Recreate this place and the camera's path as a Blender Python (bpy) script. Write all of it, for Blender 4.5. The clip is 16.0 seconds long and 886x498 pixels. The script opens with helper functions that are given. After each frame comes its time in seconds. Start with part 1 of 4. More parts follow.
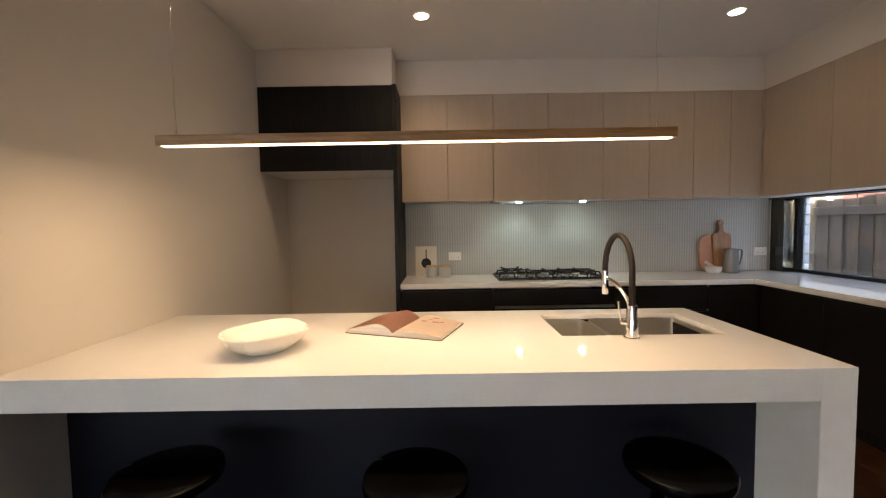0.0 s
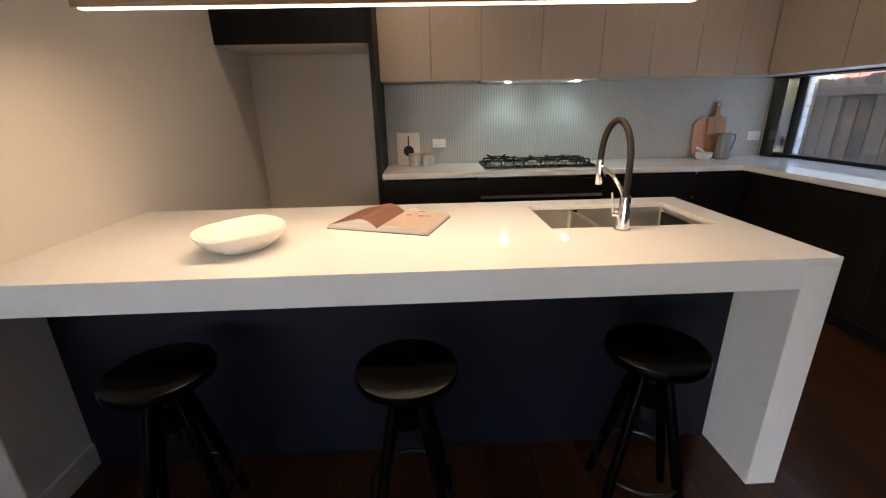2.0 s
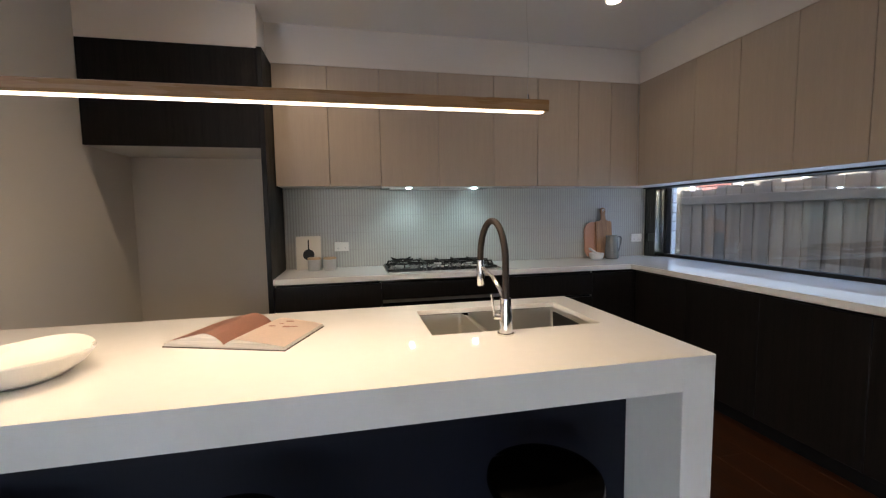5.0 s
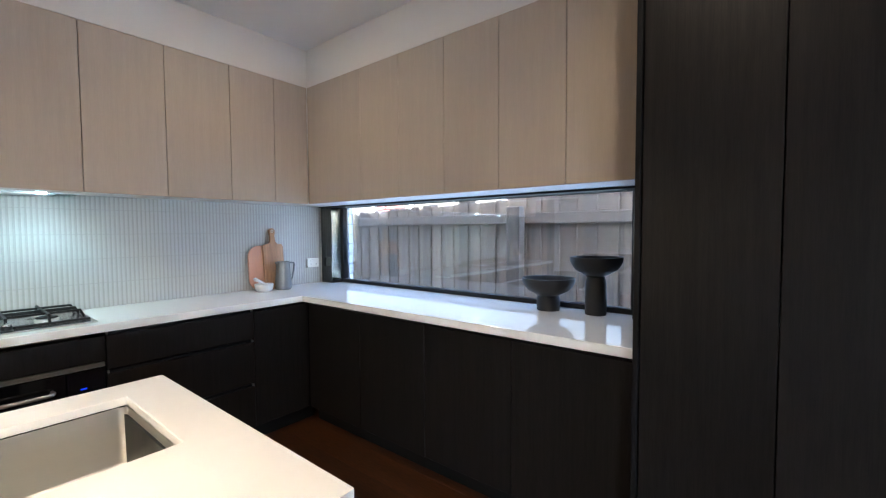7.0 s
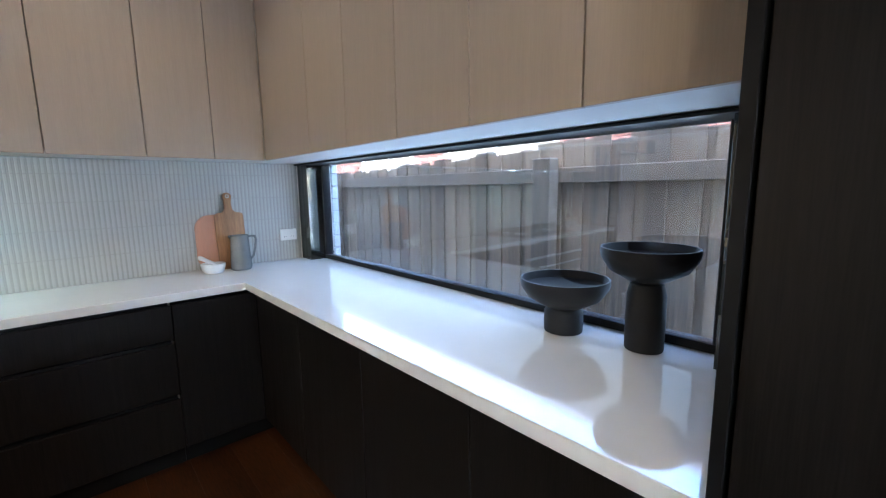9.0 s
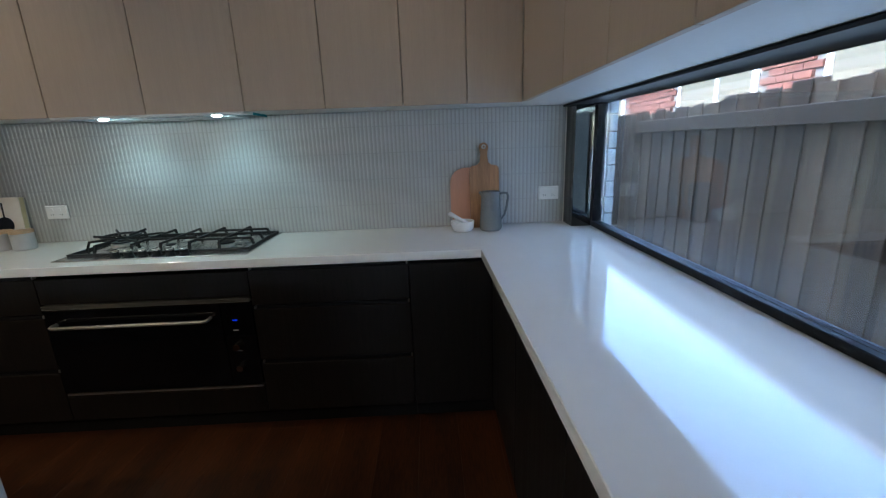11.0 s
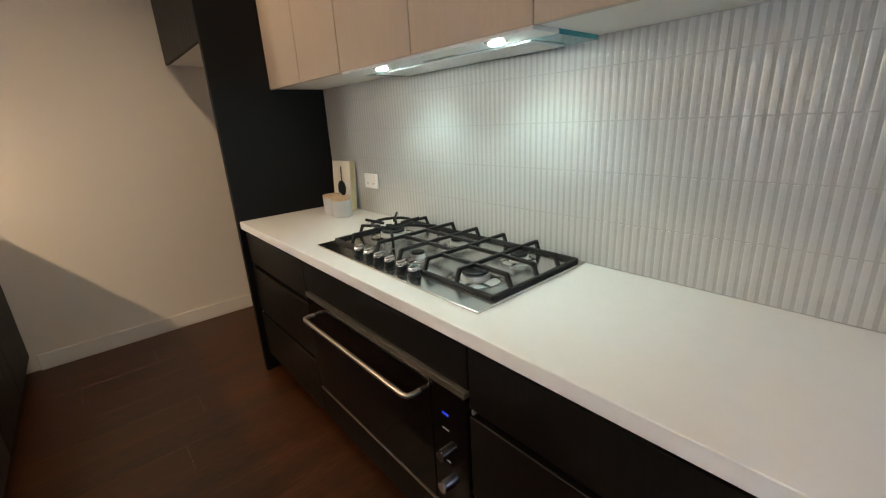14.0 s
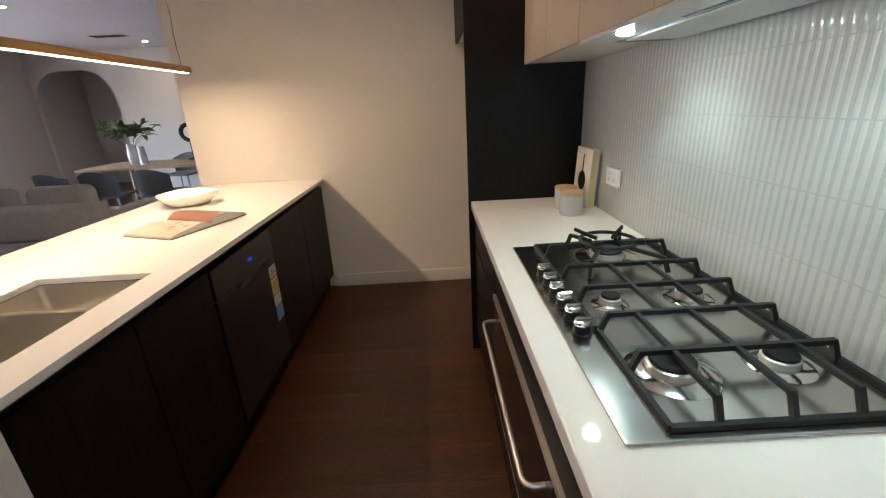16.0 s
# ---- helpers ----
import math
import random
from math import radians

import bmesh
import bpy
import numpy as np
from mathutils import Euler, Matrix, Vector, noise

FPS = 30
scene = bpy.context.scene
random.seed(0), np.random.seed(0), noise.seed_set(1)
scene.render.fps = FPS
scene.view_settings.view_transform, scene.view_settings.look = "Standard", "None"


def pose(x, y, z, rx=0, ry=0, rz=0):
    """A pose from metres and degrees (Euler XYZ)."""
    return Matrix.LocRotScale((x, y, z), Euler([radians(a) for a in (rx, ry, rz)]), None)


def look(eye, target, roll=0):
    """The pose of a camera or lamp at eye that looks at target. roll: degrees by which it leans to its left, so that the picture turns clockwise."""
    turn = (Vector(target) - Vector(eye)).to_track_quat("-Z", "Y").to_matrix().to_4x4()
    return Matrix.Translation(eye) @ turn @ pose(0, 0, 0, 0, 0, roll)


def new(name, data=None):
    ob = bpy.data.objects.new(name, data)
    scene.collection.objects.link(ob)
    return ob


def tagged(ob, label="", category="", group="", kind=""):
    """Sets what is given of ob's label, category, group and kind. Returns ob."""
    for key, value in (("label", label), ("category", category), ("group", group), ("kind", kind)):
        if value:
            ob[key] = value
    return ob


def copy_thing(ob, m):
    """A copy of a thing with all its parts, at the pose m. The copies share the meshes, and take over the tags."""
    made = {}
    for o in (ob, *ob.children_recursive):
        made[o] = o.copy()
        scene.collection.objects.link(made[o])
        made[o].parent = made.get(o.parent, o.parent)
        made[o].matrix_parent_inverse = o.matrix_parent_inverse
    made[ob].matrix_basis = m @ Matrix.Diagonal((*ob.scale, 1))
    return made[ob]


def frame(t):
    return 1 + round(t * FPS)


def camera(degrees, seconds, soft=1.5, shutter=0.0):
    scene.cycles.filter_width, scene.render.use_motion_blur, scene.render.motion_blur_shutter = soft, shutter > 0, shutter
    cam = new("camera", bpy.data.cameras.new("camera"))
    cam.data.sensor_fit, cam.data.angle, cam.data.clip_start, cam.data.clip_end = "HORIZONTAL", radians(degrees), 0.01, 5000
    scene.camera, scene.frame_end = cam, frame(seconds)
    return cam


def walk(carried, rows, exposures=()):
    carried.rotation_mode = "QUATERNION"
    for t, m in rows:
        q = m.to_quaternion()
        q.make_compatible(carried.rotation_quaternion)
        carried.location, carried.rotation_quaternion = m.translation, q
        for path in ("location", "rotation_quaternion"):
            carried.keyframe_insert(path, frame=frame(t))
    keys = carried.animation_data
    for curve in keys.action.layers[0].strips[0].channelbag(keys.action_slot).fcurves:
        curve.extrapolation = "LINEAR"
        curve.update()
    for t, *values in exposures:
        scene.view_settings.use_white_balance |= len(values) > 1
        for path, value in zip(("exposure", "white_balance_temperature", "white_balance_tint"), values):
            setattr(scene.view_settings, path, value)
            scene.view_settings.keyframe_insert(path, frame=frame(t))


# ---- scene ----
cam = camera(94.0, 16.0, soft=1.25)
SKY = 0.15
SPOT_W, HOOD_W, PENDANT_W, BACKFILL_W, LIVINGFILL_W, PENDANT = 0.85, 0.185, 0.50, 0.030, 0.30, 0.42
WINDOW_W = 0.095
PATH = [
    (0, (0.158, 0.171, 1.348), (0.156, 2.168, 1.237), -0.9),
    (0.5, (0.146, 0.222, 1.366), (0.181, 2.203, 1.099), -1.0),
    (1, (0.138, 0.268, 1.357), (0.19, 2.215, 0.9), -1.0),
    (1.5, (0.144, 0.279, 1.352), (0.211, 2.182, 0.74), -1.0),
    (2, (0.146, 0.268, 1.353), (0.214, 2.161, 0.71), -1.2),
    (2.5, (0.15, 0.248, 1.347), (0.238, 2.144, 0.716), -1.3),
    (3, (0.138, 0.229, 1.347), (0.242, 2.15, 0.8), -1.0),
    (3.2, (0.149, 0.225, 1.352), (0.246, 2.157, 0.842), -1.1),
    (5.5, (0.472, 0.527, 1.322), (1.214, 2.381, 1.222), -0.7),
    (6, (0.594, 0.681, 1.334), (1.766, 2.298, 1.234), -0.3),
    (6.5, (0.756, 0.787, 1.328), (2.233, 2.133, 1.239), -0.4),
    (7, (0.968, 0.851, 1.34), (2.532, 2.095, 1.252), -0.3),
    (7.5, (1.229, 0.932, 1.339), (2.784, 2.186, 1.242), -0.3),
    (8, (1.506, 1.004, 1.344), (3.044, 2.277, 1.225), -0.7),
    (10.5, (2.298, 1.353, 1.407), (2.724, 3.236, 0.885), -1.7),
    (11, (2.355, 1.55, 1.371), (2.401, 3.487, 0.875), -2.1),
    (11.5, (2.317, 1.774, 1.35), (2.119, 3.706, 0.871), -2.1),
    (12, (2.312, 1.982, 1.372), (1.826, 3.857, 0.876), -2.2),
    (12.5, (2.268, 2.152, 1.372), (1.443, 3.905, 0.876), -2.2),
    (13, (2.199, 2.378, 1.364), (1.065, 3.938, 0.836), -2.7),
    (13.5, (2.149, 2.578, 1.35), (0.854, 3.992, 0.782), -3.0),
    (14, (2.131, 2.786, 1.357), (0.675, 4.02, 0.76), -3.1),
    (14.5, (2.072, 2.924, 1.369), (0.452, 3.922, 0.753), -3.0),
    (15, (1.979, 3.038, 1.366), (0.223, 3.75, 0.728), -3.1),
    (15.5, (1.947, 3.127, 1.384), (0.101, 3.516, 0.72), -3.1),
    (16, (1.957, 3.174, 1.391), (0.069, 3.193, 0.731), -3.0),
]
EXPOSURES = [(0.0, 4.9, 7450, 16), (1.0, 4.85, 7150, 16), (3.0, 4.95, 6450, 15), (5.5, 4.9, 6200, 11), (7.0, 5.92, 5650, 8), (8.0, 6.08, 5600, 8), (10.5, 4.85, 5550, 4), (11.5, 4.68, 5550, 4), (12.0, 4.75, 5750, 4), (12.5, 5.1, 6000, 8), (13.0, 5.42, 6950, 10), (14.0, 5.53, 6950, 12), (16.0, 5.48, 6700, 14)]
walk(cam, [(t, look(eye, target, roll)) for t, eye, target, roll in PATH], EXPOSURES)

# ---- world and lamps ----
world = bpy.data.worlds.new("world")
scene.world = world
world.use_nodes = True
wn = world.node_tree
sky = wn.nodes.new("ShaderNodeTexSky")
sky.sky_type = "NISHITA"
sky.sun_disc = False
sky.ozone_density = 2.5
sky.dust_density = 3.0
sky.sun_elevation = radians(50)
sky.sun_rotation = radians(249)
wn.links.new(sky.outputs["Color"], wn.nodes["Background"].inputs["Color"])
wn.nodes["Background"].inputs["Strength"].default_value = SKY


def lamp(name, kind, m, energy, color, **kw):
    data = bpy.data.lights.new(name, kind)
    data.energy, data.color = energy, color
    for key, value in kw.items():
        if key == "size":
            data.size = value
        elif key == "size_y":
            data.shape, data.size_y = "RECTANGLE", value
        elif key == "spot":
            data.spot_size, data.spot_blend = radians(value), 0.65
        elif key == "radius":
            data.shadow_soft_size = value
        elif key == "angle":
            data.angle = radians(value)
    ob = new(name, data)
    ob.matrix_world = m
    return ob


lamp("sun", "SUN", look((0, 0, 10), (5.2, 2.0, 3.3)), 0.105, (1.0, 0.95, 0.88), angle=12)
WARM = (1.0, 0.76, 0.50)
COOL = (0.66, 1.0, 0.97)

# ---- building helpers ----
def bm_box(bm, x0, x1, y0, y1, z0, z1, bevel=0.0, seg=1):
    r = bmesh.ops.create_cube(bm, size=1.0)
    vs = r["verts"]
    for v in vs:
        v.co = Vector(((x0 + x1) / 2 + v.co.x * (x1 - x0), (y0 + y1) / 2 + v.co.y * (y1 - y0), (z0 + z1) / 2 + v.co.z * (z1 - z0)))
    if bevel > 0:
        es = list({e for v in vs for e in v.link_edges})
        bmesh.ops.bevel(bm, geom=es, offset=bevel, segments=seg, affect="EDGES", profile=0.5)
    return bm


def bm_cyl(bm, p0, p1, r0, r1=None, n=24, caps=True):
    r1 = r0 if r1 is None else r1
    p0, p1 = Vector(p0), Vector(p1)
    d = p1 - p0
    m = Matrix.Translation((p0 + p1) / 2) @ d.to_track_quat("Z", "Y").to_matrix().to_4x4()
    bmesh.ops.create_cone(bm, cap_ends=caps, segments=n, radius1=r0, radius2=r1, depth=d.length, matrix=m)
    return bm


def bm_lathe(bm, profile, n=40, at=(0, 0, 0), sx=1.0, sy=1.0):
    """A turned body: profile rows of (radius, height)."""
    rings = []
    for r, z in profile:
        if r < 1e-5:
            rings.append([bm.verts.new((at[0], at[1], at[2] + z))])
        else:
            rings.append([bm.verts.new((at[0] + sx * r * math.cos(2 * math.pi * k / n), at[1] + sy * r * math.sin(2 * math.pi * k / n), at[2] + z)) for k in range(n)])
    for a, b in zip(rings, rings[1:]):
        for k in range(n):
            l = (k + 1) % n
            if len(a) == 1 and len(b) == 1:
                continue
            if len(a) == 1:
                bm.faces.new((a[0], b[l], b[k]))
            elif len(b) == 1:
                bm.faces.new((a[k], a[l], b[0]))
            else:
                bm.faces.new((a[k], a[l], b[l], b[k]))
    return bm


def bm_tube(bm, points, r, n=12, caps=True):
    """A round tube along points; r is a number or one radius a point."""
    pts = [Vector(p) for p in points]
    rs = r if isinstance(r, (list, tuple)) else [r] * len(pts)
    rings, up = [], None
    for i, p in enumerate(pts):
        d = (pts[min(i + 1, len(pts) - 1)] - pts[max(i - 1, 0)]).normalized()
        if up is None:
            up = Vector((0, 0, 1)) if abs(d.z) < 0.9 else Vector((1, 0, 0))
        side = d.cross(up).normalized()
        up = side.cross(d).normalized()
        rings.append([bm.verts.new(p + rs[i] * (math.cos(2 * math.pi * k / n) * side + math.sin(2 * math.pi * k / n) * up)) for k in range(n)])
    for a, b in zip(rings, rings[1:]):
        for k in range(n):
            l = (k + 1) % n
            bm.faces.new((a[k], a[l], b[l], b[k]))
    if caps:
        bm.faces.new(rings[0][::-1])
        bm.faces.new(rings[-1])
    return bm


def bm_prism(bm, outline, z0, z1, axis="z"):
    """An outline of (u, v) pushed from z0 to z1 along an axis."""
    def place(u, v, w):
        return {"z": (u, v, w), "y": (u, w, v), "x": (w, u, v)}[axis]
    a = [bm.verts.new(place(u, v, z0)) for u, v in outline]
    b = [bm.verts.new(place(u, v, z1)) for u, v in outline]
    n = len(a)
    bm.faces.new(a[::-1])
    bm.faces.new(b)
    for k in range(n):
        bm.faces.new((a[k], a[(k + 1) % n], b[(k + 1) % n], b[k]))
    bmesh.ops.recalc_face_normals(bm, faces=bm.faces)
    return bm


def mesh_of(bm, name, material, smooth=False):
    bmesh.ops.recalc_face_normals(bm, faces=bm.faces)
    me = bpy.data.meshes.new(name)
    bm.to_mesh(me)
    bm.free()
    me.materials.append(material)
    if smooth:
        for p in me.polygons:
            p.use_smooth = True
        me.set_sharp_from_angle(angle=radians(35))
    return me


def thing(name, x=0, y=0, z=0, label="", category="", group="", kind="", rz=0):
    ob = new(name)
    ob.empty_display_size = 0.05
    ob.matrix_basis = pose(x, y, z, 0, 0, rz)
    return tagged(ob, label, category, group, kind)


def part(name, bm, material, parent, label="", smooth=False):
    ob = new(name, mesh_of(bm, name, material, smooth))
    ob.parent = parent
    return tagged(ob, label)


def solid(name, bm, material, label="", category="", kind="", group="", smooth=False, x=0, y=0, z=0, rz=0):
    ob = new(name, mesh_of(bm, name, material, smooth))
    ob.matrix_basis = pose(x, y, z, 0, 0, rz)
    return tagged(ob, label, category, group, kind)


def wbox(parent, name, mat, x0, x1, y0, y1, z0, z1, bevel=0.0, label="", seg=1):
    """A box part given in world places, under a parent that is only moved."""
    o = Vector((0, 0, 0))
    q = parent
    while q is not None:
        o += q.location
        q = q.parent
    return part(name, bm_box(bmesh.new(), x0 - o.x, x1 - o.x, y0 - o.y, y1 - o.y, z0 - o.z, z1 - o.z, bevel, seg), mat, parent, label)


def sbox(name, mat, x0, x1, y0, y1, z0, z1, bevel=0.0, label="", category="", kind="structure"):
    return solid(name, bm_box(bmesh.new(), x0, x1, y0, y1, z0, z1, bevel), mat, label, category, kind)

# ---- materials ----
def material(name, color, rough=0.5, metal=0.0, var=0.08, scale=6.0, stretch=(1, 1, 1), fine=60.0, bump=0.05, spec=0.5, rvar=0.1, rnd=0.0):
    """A surface with two scales of tone, a little relief and uneven gloss. stretch: how the grain runs; rnd: tone by piece."""
    m = bpy.data.materials.new(name)
    m.use_nodes = True
    nt = m.node_tree
    b = nt.nodes["Principled BSDF"]
    b.inputs["Metallic"].default_value = metal
    b.inputs["Specular IOR Level"].default_value = spec
    tc = nt.nodes.new("ShaderNodeTexCoord")
    mp = nt.nodes.new("ShaderNodeMapping")
    mp.inputs["Scale"].default_value = stretch
    nt.links.new(tc.outputs["Object"], mp.inputs["Vector"])
    noises = []
    for s, d in ((scale, 4), (fine, 5)):
        n = nt.nodes.new("ShaderNodeTexNoise")
        n.inputs["Scale"].default_value = s
        n.inputs["Detail"].default_value = d
        nt.links.new(mp.outputs["Vector"], n.inputs["Vector"])
        noises.append(n)
    mix = nt.nodes.new("ShaderNodeMath")
    mix.operation = "ADD"
    nt.links.new(noises[0].outputs["Fac"], mix.inputs[0])
    nt.links.new(noises[1].outputs["Fac"], mix.inputs[1])
    if rnd > 0:
        oi = nt.nodes.new("ShaderNodeObjectInfo")
        mr0 = nt.nodes.new("ShaderNodeMapRange")
        mr0.inputs["To Min"].default_value, mr0.inputs["To Max"].default_value = -rnd, rnd
        nt.links.new(oi.outputs["Random"], mr0.inputs["Value"])
        add = nt.nodes.new("ShaderNodeMath")
        add.operation = "ADD"
        nt.links.new(mix.outputs[0], add.inputs[0])
        nt.links.new(mr0.outputs["Result"], add.inputs[1])
        mix = add
    mr = nt.nodes.new("ShaderNodeMapRange")
    mr.inputs["From Min"].default_value, mr.inputs["From Max"].default_value = 0.55, 1.45
    mr.inputs["To Min"].default_value, mr.inputs["To Max"].default_value = 1 - var * 2, 1 + var * 2
    nt.links.new(mix.outputs[0], mr.inputs["Value"])
    hsv = nt.nodes.new("ShaderNodeHueSaturation")
    hsv.inputs["Color"].default_value = (*color, 1)
    nt.links.new(mr.outputs["Result"], hsv.inputs["Value"])
    nt.links.new(hsv.outputs["Color"], b.inputs["Base Color"])
    rr = nt.nodes.new("ShaderNodeMapRange")
    rr.inputs["To Min"].default_value, rr.inputs["To Max"].default_value = max(rough - rvar, 0.02), min(rough + rvar, 1)
    nt.links.new(noises[0].outputs["Fac"], rr.inputs["Value"])
    nt.links.new(rr.outputs["Result"], b.inputs["Roughness"])
    if bump > 0:
        bp = nt.nodes.new("ShaderNodeBump")
        bp.inputs["Strength"].default_value = bump
        bp.inputs["Distance"].default_value = 0.002
        nt.links.new(noises[1].outputs["Fac"], bp.inputs["Height"])
        nt.links.new(bp.outputs["Normal"], b.inputs["Normal"])
    return m


def glow(name, color, strength, base=0.8):
    m = bpy.data.materials.new(name)
    m.use_nodes = True
    b = m.node_tree.nodes["Principled BSDF"]
    b.inputs["Base Color"].default_value = (base, base, base, 1)
    b.inputs["Emission Color"].default_value = (*color, 1)
    b.inputs["Emission Strength"].default_value = strength
    return m


def glass(name, color=(0.95, 0.97, 0.98), rough=0.0):
    m = bpy.data.materials.new(name)
    m.use_nodes = True
    b = m.node_tree.nodes["Principled BSDF"]
    b.inputs["Base Color"].default_value = (*color, 1)
    b.inputs["Transmission Weight"].default_value = 1.0
    b.inputs["Roughness"].default_value = rough
    b.inputs["IOR"].default_value = 1.45
    return m


PLASTER = material("plaster", (0.70, 0.645, 0.575), 0.75, var=0.012, scale=1.3, fine=180, bump=0.04)
CEILING = material("ceiling_paint", (0.74, 0.72, 0.70), 0.85, var=0.01, scale=1.0, fine=160, bump=0.03)
SKIRT = material("skirting_paint", (0.72, 0.69, 0.64), 0.45, var=0.015, scale=3, fine=90, bump=0.02)
OAK = material("pale_oak_laminate", (0.43, 0.345, 0.265), 0.5, var=0.036, scale=5, stretch=(9, 9, 0.45), fine=38, bump=0.04, rnd=0.08)
DARK = material("charcoal_woodgrain", (0.0084, 0.0064, 0.0055), 0.45, spec=0.22, var=0.42, scale=7, stretch=(9, 9, 0.35), fine=40, bump=0.12, rnd=0.06)
DARKSIDE = material("charcoal_panel", (0.0050, 0.0048, 0.0052), 0.5, spec=0.22, var=0.07, scale=4, stretch=(4, 4, 1), fine=60, bump=0.05)
NAVY = material("dark_island_panel", (0.0048, 0.0056, 0.011), 0.5, spec=0.25, var=0.10, scale=5, stretch=(8, 8, 0.4), fine=40, bump=0.06)
STONE = material("white_quartz", (0.80, 0.78, 0.75), 0.06, var=0.012, scale=25, fine=420, bump=0.0, rvar=0.025)
TILE = material("glazed_finger_tile", (0.46, 0.455, 0.435), 0.08, var=0.025, scale=14, fine=90, bump=0.01, rnd=0.06, rvar=0.02, spec=0.34)
GROUT = material("grout", (0.335, 0.33, 0.31), 0.5, var=0.05, scale=12, fine=120, bump=0.2)
WOOD = material("dark_floor_board", (0.054, 0.0168, 0.0046), 0.40, var=0.48, scale=1.5, stretch=(7, 0.7, 7), fine=22, bump=0.10, rnd=0.10, rvar=0.12)
STEEL = material("brushed_steel", (0.68, 0.66, 0.62), 0.38, 1.0, var=0.012, scale=3, stretch=(1, 10, 10), fine=30, bump=0.0, rvar=0.02)
HOBSTEEL = material("hob_steel", (0.55, 0.54, 0.53), 0.22, 1.0, var=0.012, scale=3, stretch=(1, 10, 10), fine=30, bump=0.0, rvar=0.03)
POLISHED = material("polished_steel", (0.66, 0.65, 0.63), 0.15, 1.0, var=0.02, scale=8, fine=60, bump=0.0, rvar=0.03)
CHROME = material("chrome", (0.80, 0.79, 0.77), 0.06, 1.0, var=0.01, bump=0.0, rvar=0.02)
IRON = material("cast_iron", (0.010, 0.010, 0.011), 0.5, spec=0.35, var=0.12, scale=30, fine=220, bump=0.15)
BLACK = material("black_gloss_glass", (0.004, 0.004, 0.005), 0.06, spec=0.3, var=0.02, bump=0.0, rvar=0.02)
BLACKMETAL = material("black_frame_metal", (0.007, 0.0075, 0.009), 0.45, var=0.05, bump=0.02, spec=0.3)
MIRROR = material("smoked_mirror", (0.09, 0.094, 0.09), 0.02, 1.0, var=0.005, bump=0.0, rvar=0.01)
PANE = glass("window_glass")
RUBBER = material("brown_rubber_hose", (0.018, 0.013, 0.011), 0.55, spec=0.3, var=0.06, scale=20, fine=120, bump=0.1)
CERAMIC = material("white_ceramic", (0.80, 0.77, 0.71), 0.28, var=0.012, scale=8, fine=80, bump=0.0)
BLACKCLAY = material("matt_black_clay", (0.014, 0.014, 0.016), 0.62, var=0.14, scale=12, fine=140, bump=0.2)
STOOLWOOD = material("black_stained_wood", (0.0014, 0.0012, 0.0011), 0.25, rvar=0.05, var=0.2, scale=4, stretch=(1, 7, 7), fine=30, bump=0.02, spec=0.07)
WHITEPLASTIC = material("white_plastic", (0.74, 0.73, 0.70), 0.35, var=0.01, bump=0.0)

# ---- the shell of the rooms ----
XL, YB, XR, ZC = -1.24, 3.93, 3.24, 2.70
XW, YS, YD = -8.2, -4.6, 1.38     # far dining wall, wall with the added daylight openings, end of the kitchen wall
sbox("wall_kitchen_back", PLASTER, XL - 0.12, XR + 0.06, YB, YB + 0.12, 0, ZC, label="warm white plastered wall behind the cooktop", category="wall")
sbox("wall_kitchen_left", PLASTER, XL - 0.12, XL, YD, YB, 0, ZC, 0.004, label="warm white plastered wall at the island end", category="wall")
sbox("wall_dining_back", PLASTER, XW, XL - 0.12, YD + 0.9, YD + 1.02, 0, ZC, label="white plastered wall behind the dining table", category="wall")
sbox("wall_far", PLASTER, XW - 0.12, XW, YS, YD + 1.02, 0, ZC, label="white plastered wall at the far end", category="wall")
sbox("ceiling", CEILING, XW - 0.12, XR + 0.06, YS - 0.12, YB + 0.12, ZC, ZC + 0.1, label="flat white painted ceiling", category="ceiling")
# window wall, with the long low opening between bench and cupboards
WY0, WY1, WZ0, WZ1 = 1.40, 3.77, 0.86, 1.61
bm = bmesh.new()
bm_box(bm, XR, XR + 0.06, YS - 0.12, WY0, 0, ZC)
bm_box(bm, XR, XR + 0.06, WY1, YB, 0, ZC)
bm_box(bm, XR, XR + 0.06, WY0, WY1, 0, WZ0)
bm_box(bm, XR, XR + 0.06, WY0, WY1, WZ1, ZC)
solid("wall_window", bm, PLASTER, "white plastered wall with a long low window", "wall", "structure")
# wall behind the start, with unseen door openings added to let daylight in
bm = bmesh.new()
GX0, GX1, GZ = -0.5, 0.1, 2.2
LX0, LX1 = -4.7, -2.6
bm_box(bm, XW - 0.12, LX0, YS - 0.12, YS, 0, ZC)
bm_box(bm, LX1, GX0, YS - 0.12, YS, 0, ZC)
bm_box(bm, LX0, LX1, YS - 0.12, YS, GZ, ZC)
bm_box(bm, GX1, XR, YS - 0.12, YS, 0, ZC)
bm_box(bm, GX0, GX1, YS - 0.12, YS, GZ, ZC)
solid("wall_start", bm, PLASTER, "white plastered wall with added openings for daylight", "wall", "structure")
day_doors = thing("window_garden", 0, YS, 0, "unseen black framed door openings added to admit daylight", "window", kind="structure")
for k in range(3):
    x = GX0 + (GX1 - GX0) * k / 2
    wbox(day_doors, "mullion", BLACKMETAL, x - 0.03, x + 0.03, YS - 0.08, YS - 0.02, 0, GZ)
for k in range(5):
    x = LX0 + 0.03 + (LX1 - LX0 - 0.06) * k / 4
    wbox(day_doors, "mullion", BLACKMETAL, x - 0.03, x + 0.03, YS - 0.08, YS - 0.02, 0, GZ)
